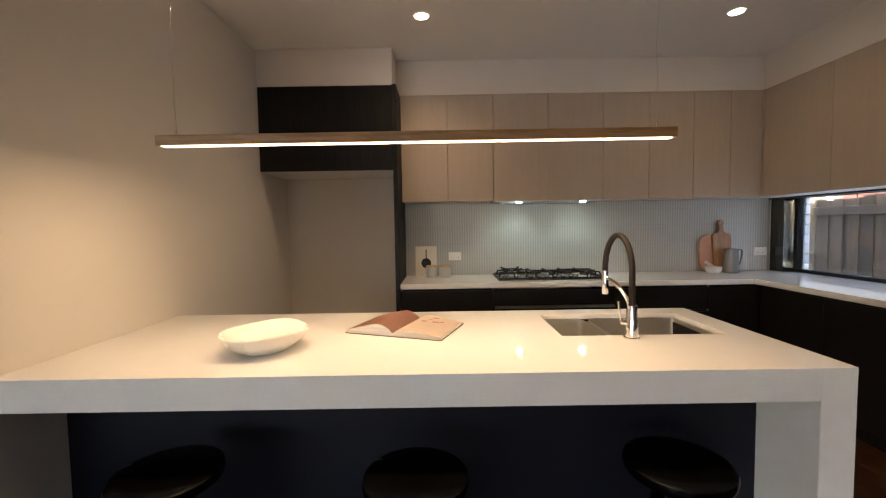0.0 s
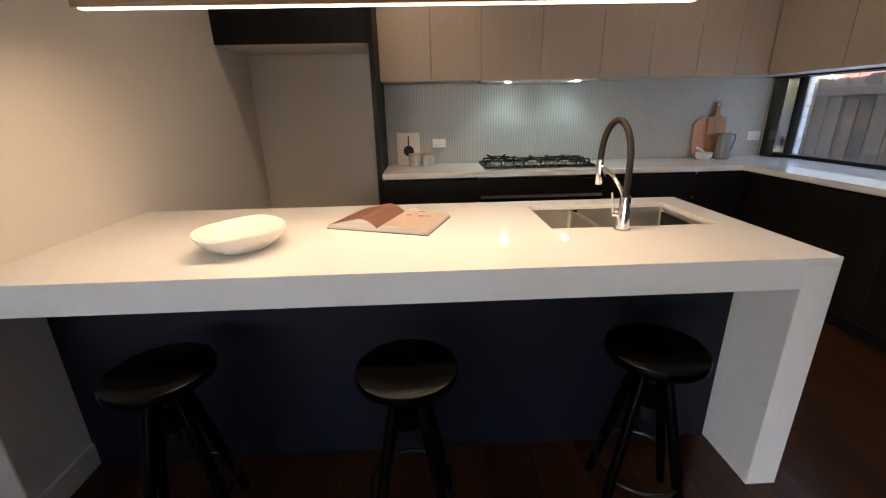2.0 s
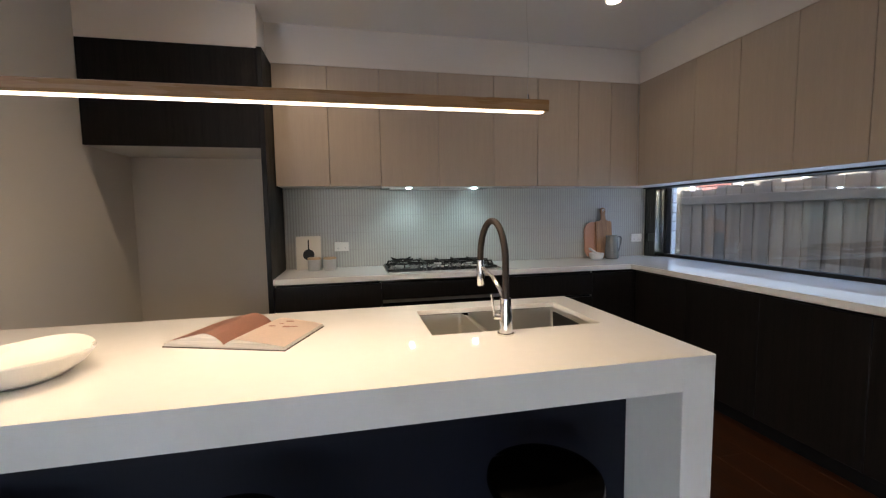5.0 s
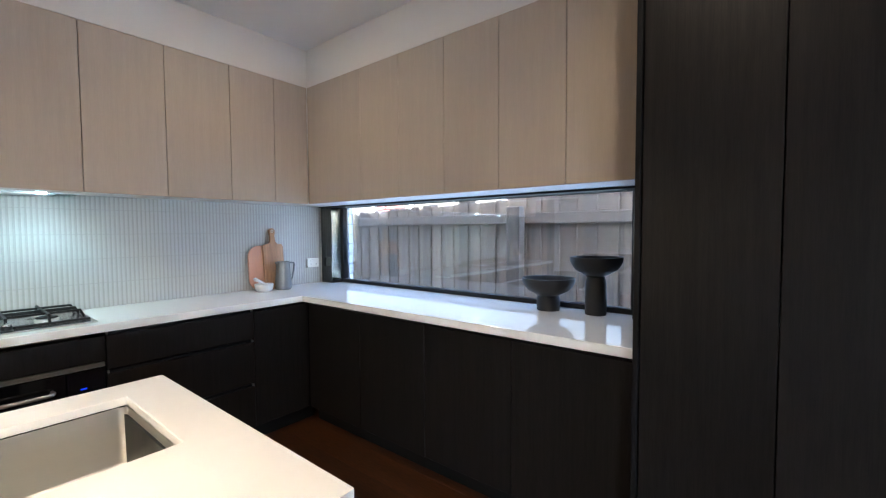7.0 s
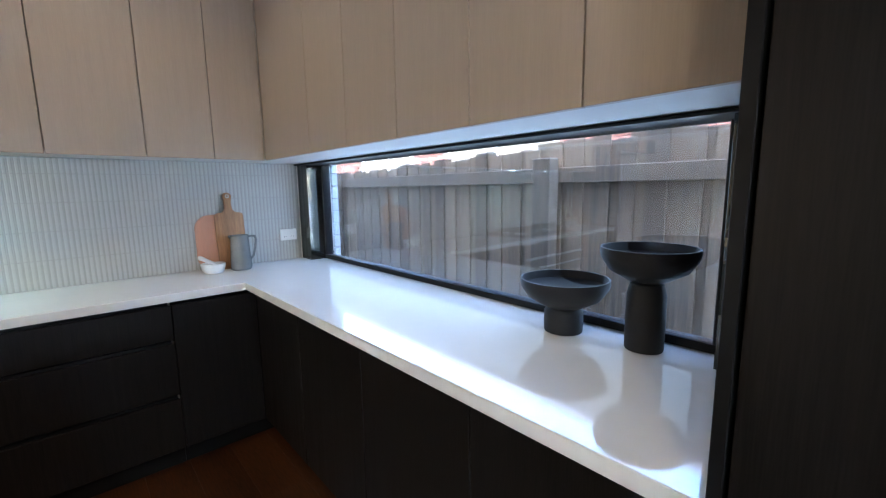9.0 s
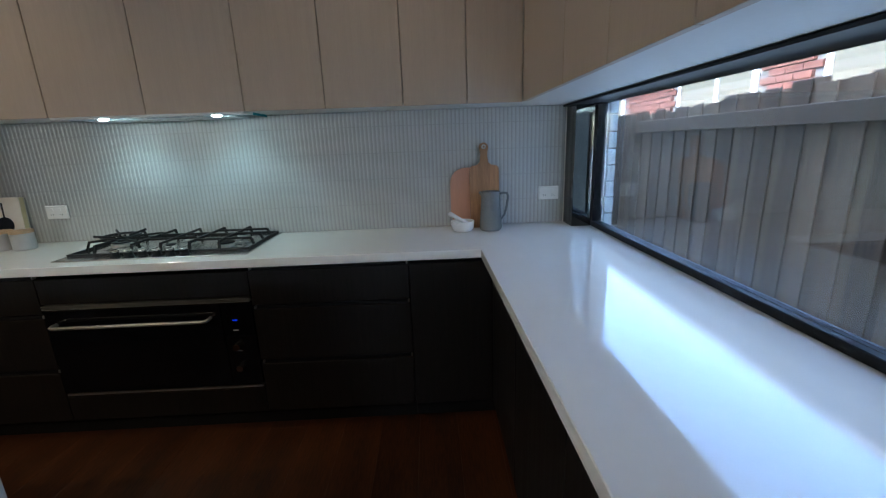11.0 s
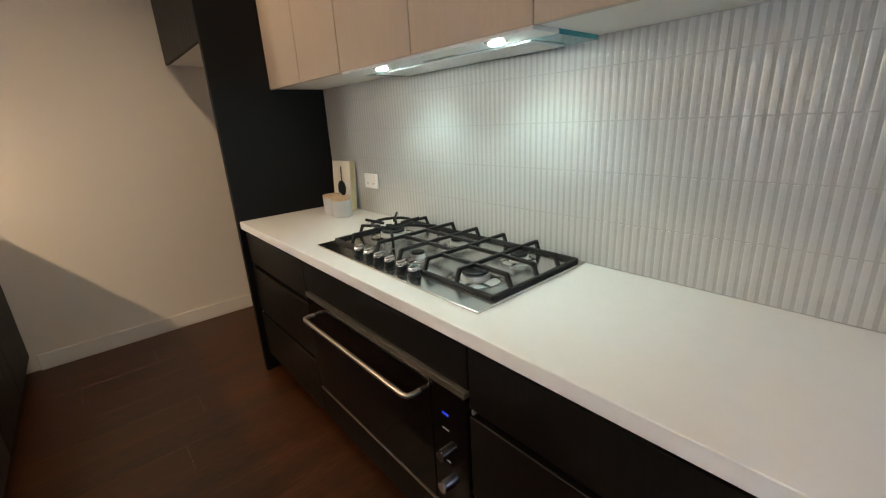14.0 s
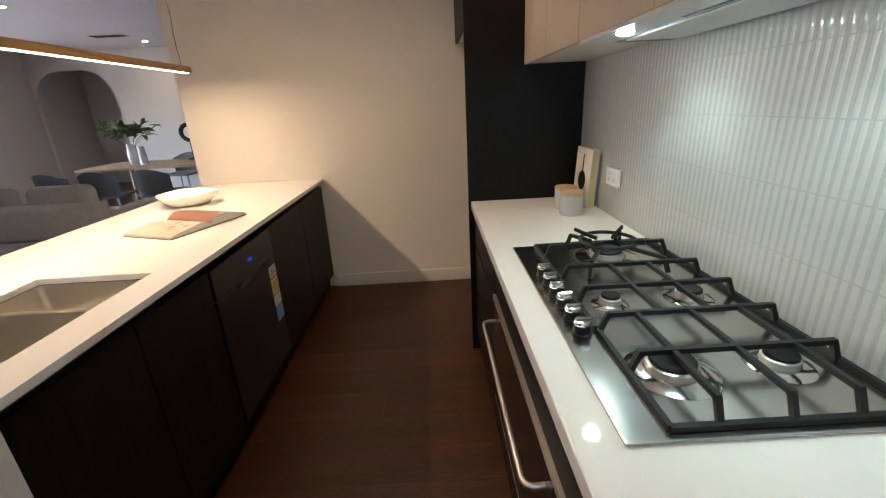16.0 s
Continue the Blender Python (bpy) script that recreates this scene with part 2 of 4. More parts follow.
wbox(day_doors, "head_rail", BLACKMETAL, LX0, LX1, YS - 0.081, YS - 0.019, GZ - 0.05, GZ)
wbox(day_doors, "head_rail", BLACKMETAL, GX0, GX1, YS - 0.081, YS - 0.019, GZ - 0.05, GZ)
# unseen wall, added to keep direct sun off the far fence
sbox("wall_fence_shade", PLASTER, XR, XR + 0.06, YB + 0.121, 14.0, 0, ZC + 0.1, label="plain unseen outer wall added to shade the far fence", category="wall")
# skirting
sk = bmesh.new()
bm_box(sk, XL, XL + 0.014, YD, 1.655, 0, 0.105, 0.003)
bm_box(sk, XL, XL + 0.014, 2.32, YB, 0, 0.105, 0.003)
bm_box(sk, XL + 0.014, -0.215, YB - 0.014, YB, 0, 0.105, 0.003)
bm_box(sk, XW, XL - 0.12, YD + 0.886, YD + 0.9, 0, 0.105, 0.003)
solid("baseboard", sk, SKIRT, "white painted skirting board", "skirting", "structure")
# bulkheads over the cupboards
bk = bmesh.new()
bm_box(bk, -0.212, 2.815, 3.632, YB, 2.425, ZC)
bm_box(bk, 2.815, XR, 1.235, YB, 2.425, ZC)
bm_box(bk, XL, -0.212, 3.372, YB, 2.425, ZC)
bm_box(bk, 2.56, XR, -1.2, 1.235, 2.425, ZC)
solid("trim_bulkhead", bk, PLASTER, "plastered bulkhead over the kitchen cupboards", "bulkhead", "structure")

# ---- kitchen cupboards ----
TOP, EDGE = 0.90, 0.04
FRONT = 3.375          # drawer fronts of the back run


def upper(x0, x1, label):
    u = thing("wall_cabinet", (x0 + x1) / 2, YB, 1.55, label, "cabinet", "wall cabinets")
    wbox(u, "body", OAK, x0 + 0.001, x1 - 0.001, 3.652, YB - 0.002, 1.566, 2.424)
    wbox(u, "door", OAK, x0 + 0.002, x1 - 0.002, 3.628, 3.649, 1.55, 2.422, 0.0012)
    return u


SEAMS = (-0.180, 0.204, 0.583, 1.035, 1.492, 1.872, 2.240, 2.545, 2.812)
for a, b in zip(SEAMS, SEAMS[1:]):
    upper(a, b, "pale oak wall cabinet with a plain flat door")
for b, a in zip((3.626, 3.02, 2.663, 2.308, 1.952, 1.597), (3.02, 2.663, 2.308, 1.952, 1.597, 1.238)):
    u = thing("wall_cabinet", 3.0, (a + b) / 2, 1.55, "pale oak wall cabinet over the long window", "cabinet", "wall cabinets")
    wbox(u, "body", OAK, 2.836, 3.12, a + 0.001, b - 0.001, 1.566, 2.424)
    wbox(u, "door", OAK, 2.812, 2.833, a + 0.002, b - 0.002, 1.55, 2.422, 0.0012)
sbox("trim_cabinet_underside", material("pale_underside", (0.62, 0.60, 0.57), 0.5, var=0.02), -0.180, 3.12, 3.650, YB - 0.001, 1.553, 1.5655, label="pale board under the wall cabinets", category="panel")
sbox("trim_cabinet_underside", bpy.data.materials["pale_underside"], 2.834, 3.12, 1.24, 3.650, 1.553, 1.5655, label="pale board under the window cabinets", category="panel")

# fridge recess
fr = thing("fridge_cabinet", -0.72, YB, 1.78, "dark woodgrain cupboard over the empty fridge recess", "cabinet")
wbox(fr, "body", DARKSIDE, XL + 0.002, -0.216, 3.39, YB - 0.002, 1.80, 2.424)
wbox(fr, "door", DARK, XL + 0.003, -0.218, 3.366, 3.388, 1.785, 2.422, 0.0015)
wbox(fr, "bottom_board", WHITEPLASTIC, XL + 0.003, -0.218, 3.392, YB - 0.004, 1.785, 1.799, label="white board under the cupboard")
sbox("fridge_side_panel", DARKSIDE, -0.215, -0.183, 3.345, YB - 0.001, 0, 2.424, 0.0015, "tall dark panel beside the fridge recess", "panel", kind="thing")

# tall pantry
for k, (a, b) in enumerate(((0.826, 1.214), (0.42, 0.826), (0.02, 0.42), (-0.38, 0.02), (-0.79, -0.38), (-1.2, -0.79))):
    p = thing("pantry_cabinet", 2.9, (a + b) / 2, 0, "tall charcoal woodgrain pantry cupboard", "cabinet", "pantry cupboards")
    wbox(p, "body", DARKSIDE, 2.582, XR - 0.002, a + 0.001, b - 0.001, 0.10, 2.424)
    wbox(p, "door", DARK, 2.556, 2.579, a + 0.002, b - 0.002, 0.11, 2.42, 0.0015)
    wbox(p, "plinth", DARKSIDE, 2.62, XR - 0.01, a, b, 0.0, 0.099)
sbox("pantry_side_panel", DARKSIDE, 2.550, XR - 0.002, 1.217, 1.236, 0, 2.424, 0.0015, "charcoal end panel of the pantry", "panel", kind="thing")


def drawer_unit(x0, x1, fronts, label):
    u = thing("drawer_unit", (x0 + x1) / 2, YB, 0, label, "cabinet", "base drawers")
    wbox(u, "body", DARKSIDE, x0 + 0.001, x1 - 0.001, 3.42, YB - 0.003, 0.10, 0.858)
    wbox(u, "plinth", DARKSIDE, x0, x1, 3.44, 3.46, 0, 0.099)
    for z0, z1 in fronts:
        d = wbox(u, "drawer_front", DARK, x0 + 0.002, x1 - 0.002, FRONT, 3.397, z0, z1, 0.0015)
        wbox(d, "finger_rail", BLACKMETAL, x0 + 0.004, x1 - 0.004, 3.400, 3.412, z1 - 0.03, z1 + 0.012, label="recessed black finger rail")
        for xe in (x0 + 0.004, x1 - 0.011):
            wbox(d, "rail_end", STEEL, xe, xe + 0.007, 3.380, 3.399, z1 + 0.002, z1 + 0.016, 0.001, "small steel end stop")
    return u


THREE = ((0.11, 0.368), (0.392, 0.648), (0.672, 0.838))
drawer_unit(-0.181, 0.548, THREE, "dark woodgrain unit of three drawers")
drawer_unit(1.502, 2.236, THREE, "dark woodgrain unit of three drawers")
cn = thing("corner_cabinet", 2.4, YB, 0, "dark woodgrain blind corner cabinet", "cabinet")
wbox(cn, "body", DARKSIDE, 2.238, XR - 0.004, 3.42, YB - 0.003, 0.10, 0.858)
wbox(cn, "filler_panel", DARK, 2.238, 2.620, FRONT, 3.397, 0.11, 0.838, 0.0015)
wbox(cn, "plinth", DARKSIDE, 2.238, 2.69, 3.44, 3.46, 0, 0.099)
for a, b in ((1.238, 1.77), (1.77, 2.30), (2.30, 2.83), (2.83, 3.37)):
    u = thing("base_cabinet", 2.9, (a + b) / 2, 0, "dark woodgrain base cabinet under the window bench", "cabinet", "window base cabinets")
    wbox(u, "body", DARKSIDE, 2.646, XR - 0.004, a + 0.001, b - 0.001, 0.10, 0.858)
    wbox(u, "door", DARK, 2.622, 2.644, a + 0.002, b - 0.002, 0.11, 0.838, 0.0015)
    wbox(u, "plinth", DARKSIDE, 2.69, 2.71, a, b, 0, 0.099)

# L-shaped bench top
bt = bmesh.new()
bm_prism(bt, [(-0.182, 3.356), (2.570, 3.356), (2.588, 1.237), (XR - 0.001, 1.237), (XR - 0.001, YB - 0.001), (-0.182, YB - 0.001)], TOP - EDGE, TOP)
bmesh.ops.bevel(bt, geom=[e for e in bt.edges], offset=0.002, segments=1, affect="EDGES")
solid("benchtop", bt, STONE, "white quartz L-shaped benchtop with a thin edge", "benchtop")

# ---- island ----
IX0, IX1, IY0, IY1 = XL + 0.002, 1.412, 1.40, 2.316
SX0, SX1, SY0, SY1 = 0.630, 1.291, 1.808, 2.193
isl = thing("island_bench", 0.1, 1.85, 0, "white quartz island bench with a waterfall end", "island")


def slab_with_hole(bm, x0, x1, y0, y1, hx0, hx1, hy0, hy1, z0, z1):
    xs, ys = (x0, hx0, hx1, x1), (y0, hy0, hy1, y1)
    for z, flip in ((z0, True), (z1, False)):
        for i in range(3):
            for j in range(3):
                if i == 1 and j == 1:
                    continue
                q = [(xs[i], ys[j], z), (xs[i + 1], ys[j], z), (xs[i + 1], ys[j + 1], z), (xs[i], ys[j + 1], z)]
                bm.faces.new([bm.verts.new(c) for c in (q[::-1] if flip else q)])
    for ring in (((x0, y0), (x1, y0), (x1, y1), (x0, y1)), ((hx0, hy0), (hx1, hy0), (hx1, hy1), (hx0, hy1))):
        for a, b in zip(ring, ring[1:] + ring[:1]):
            bm.faces.new([bm.verts.new(c) for c in ((*a, z0), (*b, z0), (*b, z1), (*a, z1))])
    bmesh.ops.remove_doubles(bm, verts=bm.verts, dist=0.0002)
    bmesh.ops.recalc_face_normals(bm, faces=bm.faces)
    rim = [e for e in bm.edges if len(e.link_faces) == 2 and e.calc_face_angle(0) > 1]
    bmesh.ops.bevel(bm, geom=rim, offset=0.002, segments=2, affect="EDGES")


it = bmesh.new()
slab_with_hole(it, IX0 - 0.1, IX1 - 0.1, IY0 - 1.85, IY1 - 1.85, SX0 - 0.1, SX1 - 0.1, SY0 - 1.85, SY1 - 1.85, 0.878, TOP)
part("top_slab", it, STONE, isl)
wbox(isl, "front_apron", STONE, IX0, 1.299, IY0 + 0.0005, 1.440, 0.797, 0.8776)
wbox(isl, "waterfall_end", STONE, 1.300, IX1 - 0.0005, IY0 + 0.0005, IY1 - 0.001, 0.0, 0.8776, 0.0015)
wbox(isl, "back_panel", NAVY, XL + 0.003, 1.299, 1.655, 1.675, 0.0, 0.8776, label="dark panel under the overhang")
wbox(isl, "plinth", DARKSIDE, XL + 0.003, 1.299, 2.235, 2.25, 0.0, 0.099)
for a, b in ((XL + 0.004, -0.68), (-0.68, -0.122)):
    u = thing("island_cabinet", (a + b) / 2, 2.0, 0, "dark woodgrain island cupboard facing the cooktop", "cabinet", "island cupboards")
    wbox(u, "body", DARKSIDE, a + 0.001, b - 0.001, 1.68, 2.268, 0.10, 0.858)
    wbox(u, "door", DARK, a + 0.002, b - 0.002, 2.270, 2.292, 0.11, 0.838, 0.0015)
u = thing("sink_cabinet", 0.89, 2.0, 0, "dark woodgrain sink cupboard facing the cooktop", "cabinet")
wbox(u, "side", DARKSIDE, 0.486, 0.502, 1.68, 2.268, 0.10, 0.858)
wbox(u, "side", DARKSIDE, 1.282, 1.298, 1.68, 2.268, 0.10, 0.858)
wbox(u, "floor_board", DARKSIDE, 0.503, 1.281, 1.68, 2.268, 0.10, 0.116)
for a, b in ((0.486, 0.89), (0.89, 1.298)):
    wbox(u, "door", DARK, a + 0.002, b - 0.002, 2.270, 2.292, 0.11, 0.838, 0.0015)

# dishwasher
BLUE = glow("blue_display", (0.01, 0.05, 1.0), 0.016, 0.01)
dw = thing("dishwasher", 0.18, 2.0, 0, "black built-in dishwasher with energy rating stickers", "dishwasher")
wbox(dw, "body", DARKSIDE, -0.119, 0.482, 1.70, 2.262, 0.10, 0.855)
DWDOOR = material("black_dishwasher_door", (0.011, 0.011, 0.012), 0.33, var=0.06, scale=3, fine=90, bump=0.02)
wbox(dw, "door", DWDOOR, -0.118, 0.480, 2.264, 2.298, 0.12, 0.70, 0.003)
wbox(dw, "control_panel", DWDOOR, -0.118, 0.480, 2.264, 2.299, 0.703, 0.835, 0.003)
wbox(dw, "handle_recess", BLACK, -0.02, 0.285, 2.2985, 2.3005, 0.668, 0.694, label="long recessed grip")
wbox(dw, "display", BLUE, 0.130, 0.165, 2.2985, 2.3003, 0.757, 0.769, label="lit blue display")
for z0, z1, c, nm in ((0.585, 0.645, (0.62, 0.55, 0.52), "white_sticker"), (0.49, 0.578, (0.62, 0.52, 0.20), "yellow_sticker"), (0.425, 0.485, (0.60, 0.60, 0.58), "white_sticker"), (0.34, 0.42, (0.16, 0.36, 0.58), "blue_sticker")):
    wbox(dw, nm, material(nm, c, 0.45, var=0.08, scale=60, fine=200, bump=0), -0.108, -0.022, 2.2983, 2.2995, z0, z1)
for z in (0.60, 0.615, 0.63, 0.51, 0.53, 0.55):
    wbox(dw, "print_bar", BLACKMETAL, -0.098, -0.036, 2.2995, 2.2999, z, z + 0.004)

# double sink
sink = thing("kitchen_sink", 0.95, 2.01, 0.7, "double bowl stainless steel sink set under the island top", "sink")


def bowl_shell(bm, x0, x1, y0, y1, zt, zb, r=0.02, t=0.0015):
    def ring(x0, x1, y0, y1, z, r):
        out = []
        for cx, cy, a0 in ((x1 - r, y1 - r, 0), (x0 + r, y1 - r, 90), (x0 + r, y0 + r, 180), (x1 - r, y0 + r, 270)):
            for k in range(5):
                a = radians(a0 + 22.5 * k)
                out.append(bm.verts.new((cx + r * math.cos(a), cy + r * math.sin(a), z)))
        return out
    rs = [ring(x0, x1, y0, y1, zt, r), ring(x0 + 0.004, x1 - 0.004, y0 + 0.004, y1 - 0.004, zb + 0.02, r), ring(x0 + 0.02, x1 - 0.02, y0 + 0.02, y1 - 0.02, zb, r)]
    for a, b in zip(rs, rs[1:]):
        n = len(a)
        for k in range(n):
            bm.faces.new((a[k], a[(k + 1) % n], b[(k + 1) % n], b[k]))
    bm.faces.new(rs[-1])


for nm, a, b in (("small_bowl", SX0 + 0.002, 0.838), ("large_bowl", 0.862, SX1 - 0.002)):
    bb = bmesh.new()
    bowl_shell(bb, a - 0.95, b - 0.95, SY0 + 0.002 - 2.01, SY1 - 0.002 - 2.01, 0.1775, 0.01)
    bo = part(nm, bb, STEEL, sink, smooth=True)
    part("drain", bm_lathe(bmesh.new(), [(0, 0.014), (0.03, 0.014), (0.042, 0.016), (0.045, 0.0125)], 24, ((a + b) / 2 - 0.95, 0, 0)), CHROME, bo, "round chrome drain", True)
part("divider", bm_box(bmesh.new(), 0.838 - 0.95, 0.862 - 0.95, SY0 + 0.002 - 2.01, SY1 - 0.002 - 2.01, 0.03, 0.168, 0.004, 2), STEEL, sink)

# pull-down tap
tap = thing("kitchen_tap", 0.885, 1.757, TOP, "chrome pull-down tap with a dark arched hose", "tap")
part("base", bm_lathe(bmesh.new(), [(0, 0), (0.030, 0), (0.030, 0.006), (0.024, 0.008), (0.0235, 0.075), (0.0195, 0.085), (0.0195, 0.13), (0, 0.13)], 32), CHROME, tap, smooth=True)
lv = bmesh.new()
bm_cyl(lv, (-0.015, 0, 0.062), (-0.042, 0.006, 0.066), 0.011, n=20)
bm_tube(lv, [(-0.040, 0.006, 0.066), (-0.045, 0.006, 0.10), (-0.050, 0.004, 0.145)], 0.0045)
part("lever", lv, CHROME, tap, smooth=True)
TX, TY = -0.044, 0.155          # where the spray head hangs
arc = []
for k in range(25):
    a = math.pi * k / 24
    u = (1 - math.cos(a)) / 2
    arc.append((TX * u, TY * u, 0.255 + 0.145 * math.sin(a)))
hose = [(0, 0, 0.125), (0, 0, 0.17), (0, 0, 0.21)] + arc + [(TX, TY, 0.235)]
part("hose", bm_tube(bmesh.new(), hose, 0.0120, 16), RUBBER, tap, "dark brown rubber hose", True)
part("spray_head", bm_lathe(bmesh.new(), [(0, 0), (0.012, 0), (0.0145, 0.008), (0.0145, 0.075), (0.0135, 0.08), (0.0135, 0.10), (0, 0.10)], 24, (TX, TY, 0.15)), CHROME, tap, smooth=True)
arm = [(0, 0, 0.11), (TX * 0.2, TY * 0.2, 0.155), (TX * 0.5, TY * 0.5, 0.196), (TX * 0.8, TY * 0.8, 0.216), (TX, TY, 0.222)]
part("arm", bm_tube(bmesh.new(), arm, 0.0075, 12), CHROME, tap, smooth=True)

# ---- oven ----
ov = thing("wall_oven", 1.02, YB, 0, "wide black glass oven with a steel bar handle", "oven")
wbox(ov, "body", DARKSIDE, 0.553, 1.497, 3.40, YB - 0.003, 0.25, 0.70)
wbox(ov, "door", BLACK, 0.553, 1.352, 3.372, 3.399, 0.262, 0.690, 0.003)
cp = wbox(ov, "control_panel", BLACK, 1.354, 1.497, 3.372, 3.399, 0.262, 0.690, 0.003)
wbox(cp, "display", BLUE, 1.400, 1.424, 3.3712, 3.3735, 0.600, 0.607, label="lit blue clock display")
for z in (0.552, 0.475, 0.445, 0.365):
    if z in (0.475, 0.365):
        kb = bmesh.new()
        bm_cyl(kb, (1.41 - 1.02, 3.372 - YB, z), (1.41 - 1.02, 3.345 - YB, z), 0.0175, 0.0160, 28)
        part("knob", kb, CHROME, cp, "round chrome oven knob", True)
    else:
        wbox(cp, "mark", WHITEPLASTIC, 1.398, 1.424, 3.3712, 3.373, z, z + 0.0035)
for z in (0.694, 0.7015, 0.709):
    wbox(ov, "vent_strip", STEEL, 0.556, 1.494, 3.366, 3.392, z, z + 0.0035)
wbox(ov, "bottom_trim", STEEL, 0.556, 1.494, 3.372, 3.398, 0.249, 0.258)
grip = [(0.602, 3.371), (0.600, 3.347), (0.606, 3.331), (0.622, 3.324), (1.283, 3.324), (1.299, 3.331), (1.305, 3.347), (1.303, 3.371)]
part("handle", bm_tube(bmesh.new(), [(x - 1.02, y - YB, 0.621) for x, y in grip], 0.0082, 14), STEEL, ov, "bowed brushed steel bar handle", True)
op = thing("oven_surround", 1.02, YB, 0, "dark woodgrain panels over and under the oven", "panel")
wbox(op, "top_panel", DARK, 0.550, 1.500, FRONT, 3.397, 0.718, 0.838, 0.0015)
wbox(op, "bottom_drawer", DARK, 0.550, 1.500, FRONT, 3.397, 0.11, 0.240, 0.0015)
wbox(op, "plinth", DARKSIDE, 0.548, 1.502, 3.44, 3.46, 0, 0.099)

# ---- gas cooktop ----
HX0, HX1, HY0, HY1 = 0.595, 1.487, 3.431, 3.918
hob = thing("gas_cooktop", 1.04, 3.675, TOP, "five burner stainless steel gas cooktop with black trivets", "cooktop")
hb = bmesh.new()
bm_box(hb, HX0 - 1.04, HX1 - 1.04, HY0 - 3.675, HY1 - 3.675, 0.0, 0.008, 0.003, 2)
part("tray", hb, HOBSTEEL, hob)


def burner(x, y, r, cap):
    o = (x - 1.04, y - 3.675, 0.008)
    d = part("burner_dish", bm_lathe(bmesh.new(), [(r * 1.72, 0.0004), (r * 1.66, 0.0022), (r * 1.12, 0.0068), (r * 1.02, 0.0072), (r * 0.97, 0.004)], 48, o), POLISHED, hob, "polished burner dish", True)
    part("flame_ring", bm_lathe(bmesh.new(), [(r * 0.95, 0.004), (r * 0.95, 0.018), (r * 0.8, 0.021), (0, 0.021)], 36, o), STEEL, d, "", True)
    part("cap", bm_lathe(bmesh.new(), [(r * cap, 0.0212), (r * cap, 0.026), (r * cap * 0.93, 0.0285), (0, 0.029)], 36, o), IRON, d, "black burner cap", True)


for x, y, r in ((0.735, 3.705, 0.055), (1.055, 3.585, 0.026), (1.045, 3.785, 0.033), (1.325, 3.587, 0.047), (1.325, 3.787, 0.033)):
    burner(x, y, r, 0.86)
part("wok_inner_ring", bm_lathe(bmesh.new(), [(0.022, 0.022), (0.022, 0.034), (0.016, 0.036), (0, 0.036)], 24, (0.735 - 1.04, 3.705 - 3.675, 0.008)), IRON, hob, "", True)
for k in range(6):
    x = 0.858 + 0.0645 * k - 1.04
    kn = part("knob", bm_lathe(bmesh.new(), [(0.0215, 0), (0.0215, 0.004), (0.018, 0.006), (0.0185, 0.028), (0.0165, 0.031), (0, 0.031)], 28, (x, 3.473 - 3.675, 0.008)), BLACKMETAL, hob, "black control knob with a chrome top", True)
    part("knob_top", bm_lathe(bmesh.new(), [(0.0185, 0.024), (0.019, 0.029), (0.0165, 0.0335), (0, 0.034)], 28, (x, 3.473 - 3.675, 0.008)), CHROME, kn, "", True)
    part("grip", bm_box(bmesh.new(), x - 0.003, x + 0.003, 3.473 - 3.675 - 0.017, 3.473 - 3.675 + 0.017, 0.041, 0.047, 0.0015), CHROME, kn)


def bar(bm, p, q, w=0.005, leg0=False, leg1=False, low=0.012):
    """A cast bar with its ends bent down to the tray where asked."""
    p, q = Vector(p), Vector(q)
    d = (q - p).normalized()
    side = Vector((-d.y, d.x, 0)) * w

    def run(a, b, h=0.0052):
        dd = (b - a).normalized()
        up = dd.cross(side.normalized()).normalized() * h
        vs = [bm.verts.new(e + s * side + u * up) for e in (a, b) for s, u in ((-1, -1), (1, -1), (1, 1), (-1, 1))]
        for f in ((3, 2, 1, 0), (4, 5, 6, 7), (0, 1, 5, 4), (1, 2, 6, 5), (2, 3, 7, 6), (3, 0, 4, 7)):
            bm.faces.new([vs[i] for i in f])
    run(p, q)
    if leg0:
        run(p + d * 0.004, Vector((p.x, p.y, low)) - d * 0.012)
    if leg1:
        run(q - d * 0.004, Vector((q.x, q.y, low)) + d * 0.012)


def trivet(label, x0, x1, cross, longs, ends):
    y0, y1, zt = 3.507, 3.897, 0.052
    tv = None
    for a, b in [((x0, y0), (x1, y0)), ((x0, y1), (x1, y1))] + [((x, y0), (x, y1)) for x in ends]:
        bm = bmesh.new()
        bar(bm, (a[0] - 1.04, a[1] - 3.675, 0.014), (b[0] - 1.04, b[1] - 3.675, 0.014), 0.0052)
        if tv is None:
            tv = part("trivet", bm, IRON, hob, label)
        else:
            part("base_bar", bm, IRON, tv)
    for x in cross:
        bm = bmesh.new()
        bar(bm, (x - 1.04, y0 + 0.015 - 3.675, zt), (x - 1.04, y1 - 0.015 - 3.675, zt), 0.005, True, True)
        part("cross_bar", bm, IRON, tv)
    for y, a, b, la, lb in longs:
        bm = bmesh.new()
        bar(bm, (a - 1.04, y - 3.675, zt - 0.0012), (b - 1.04, y - 3.675, zt - 0.0012), 0.0048, la, lb)
        part("long_bar", bm, IRON, tv)


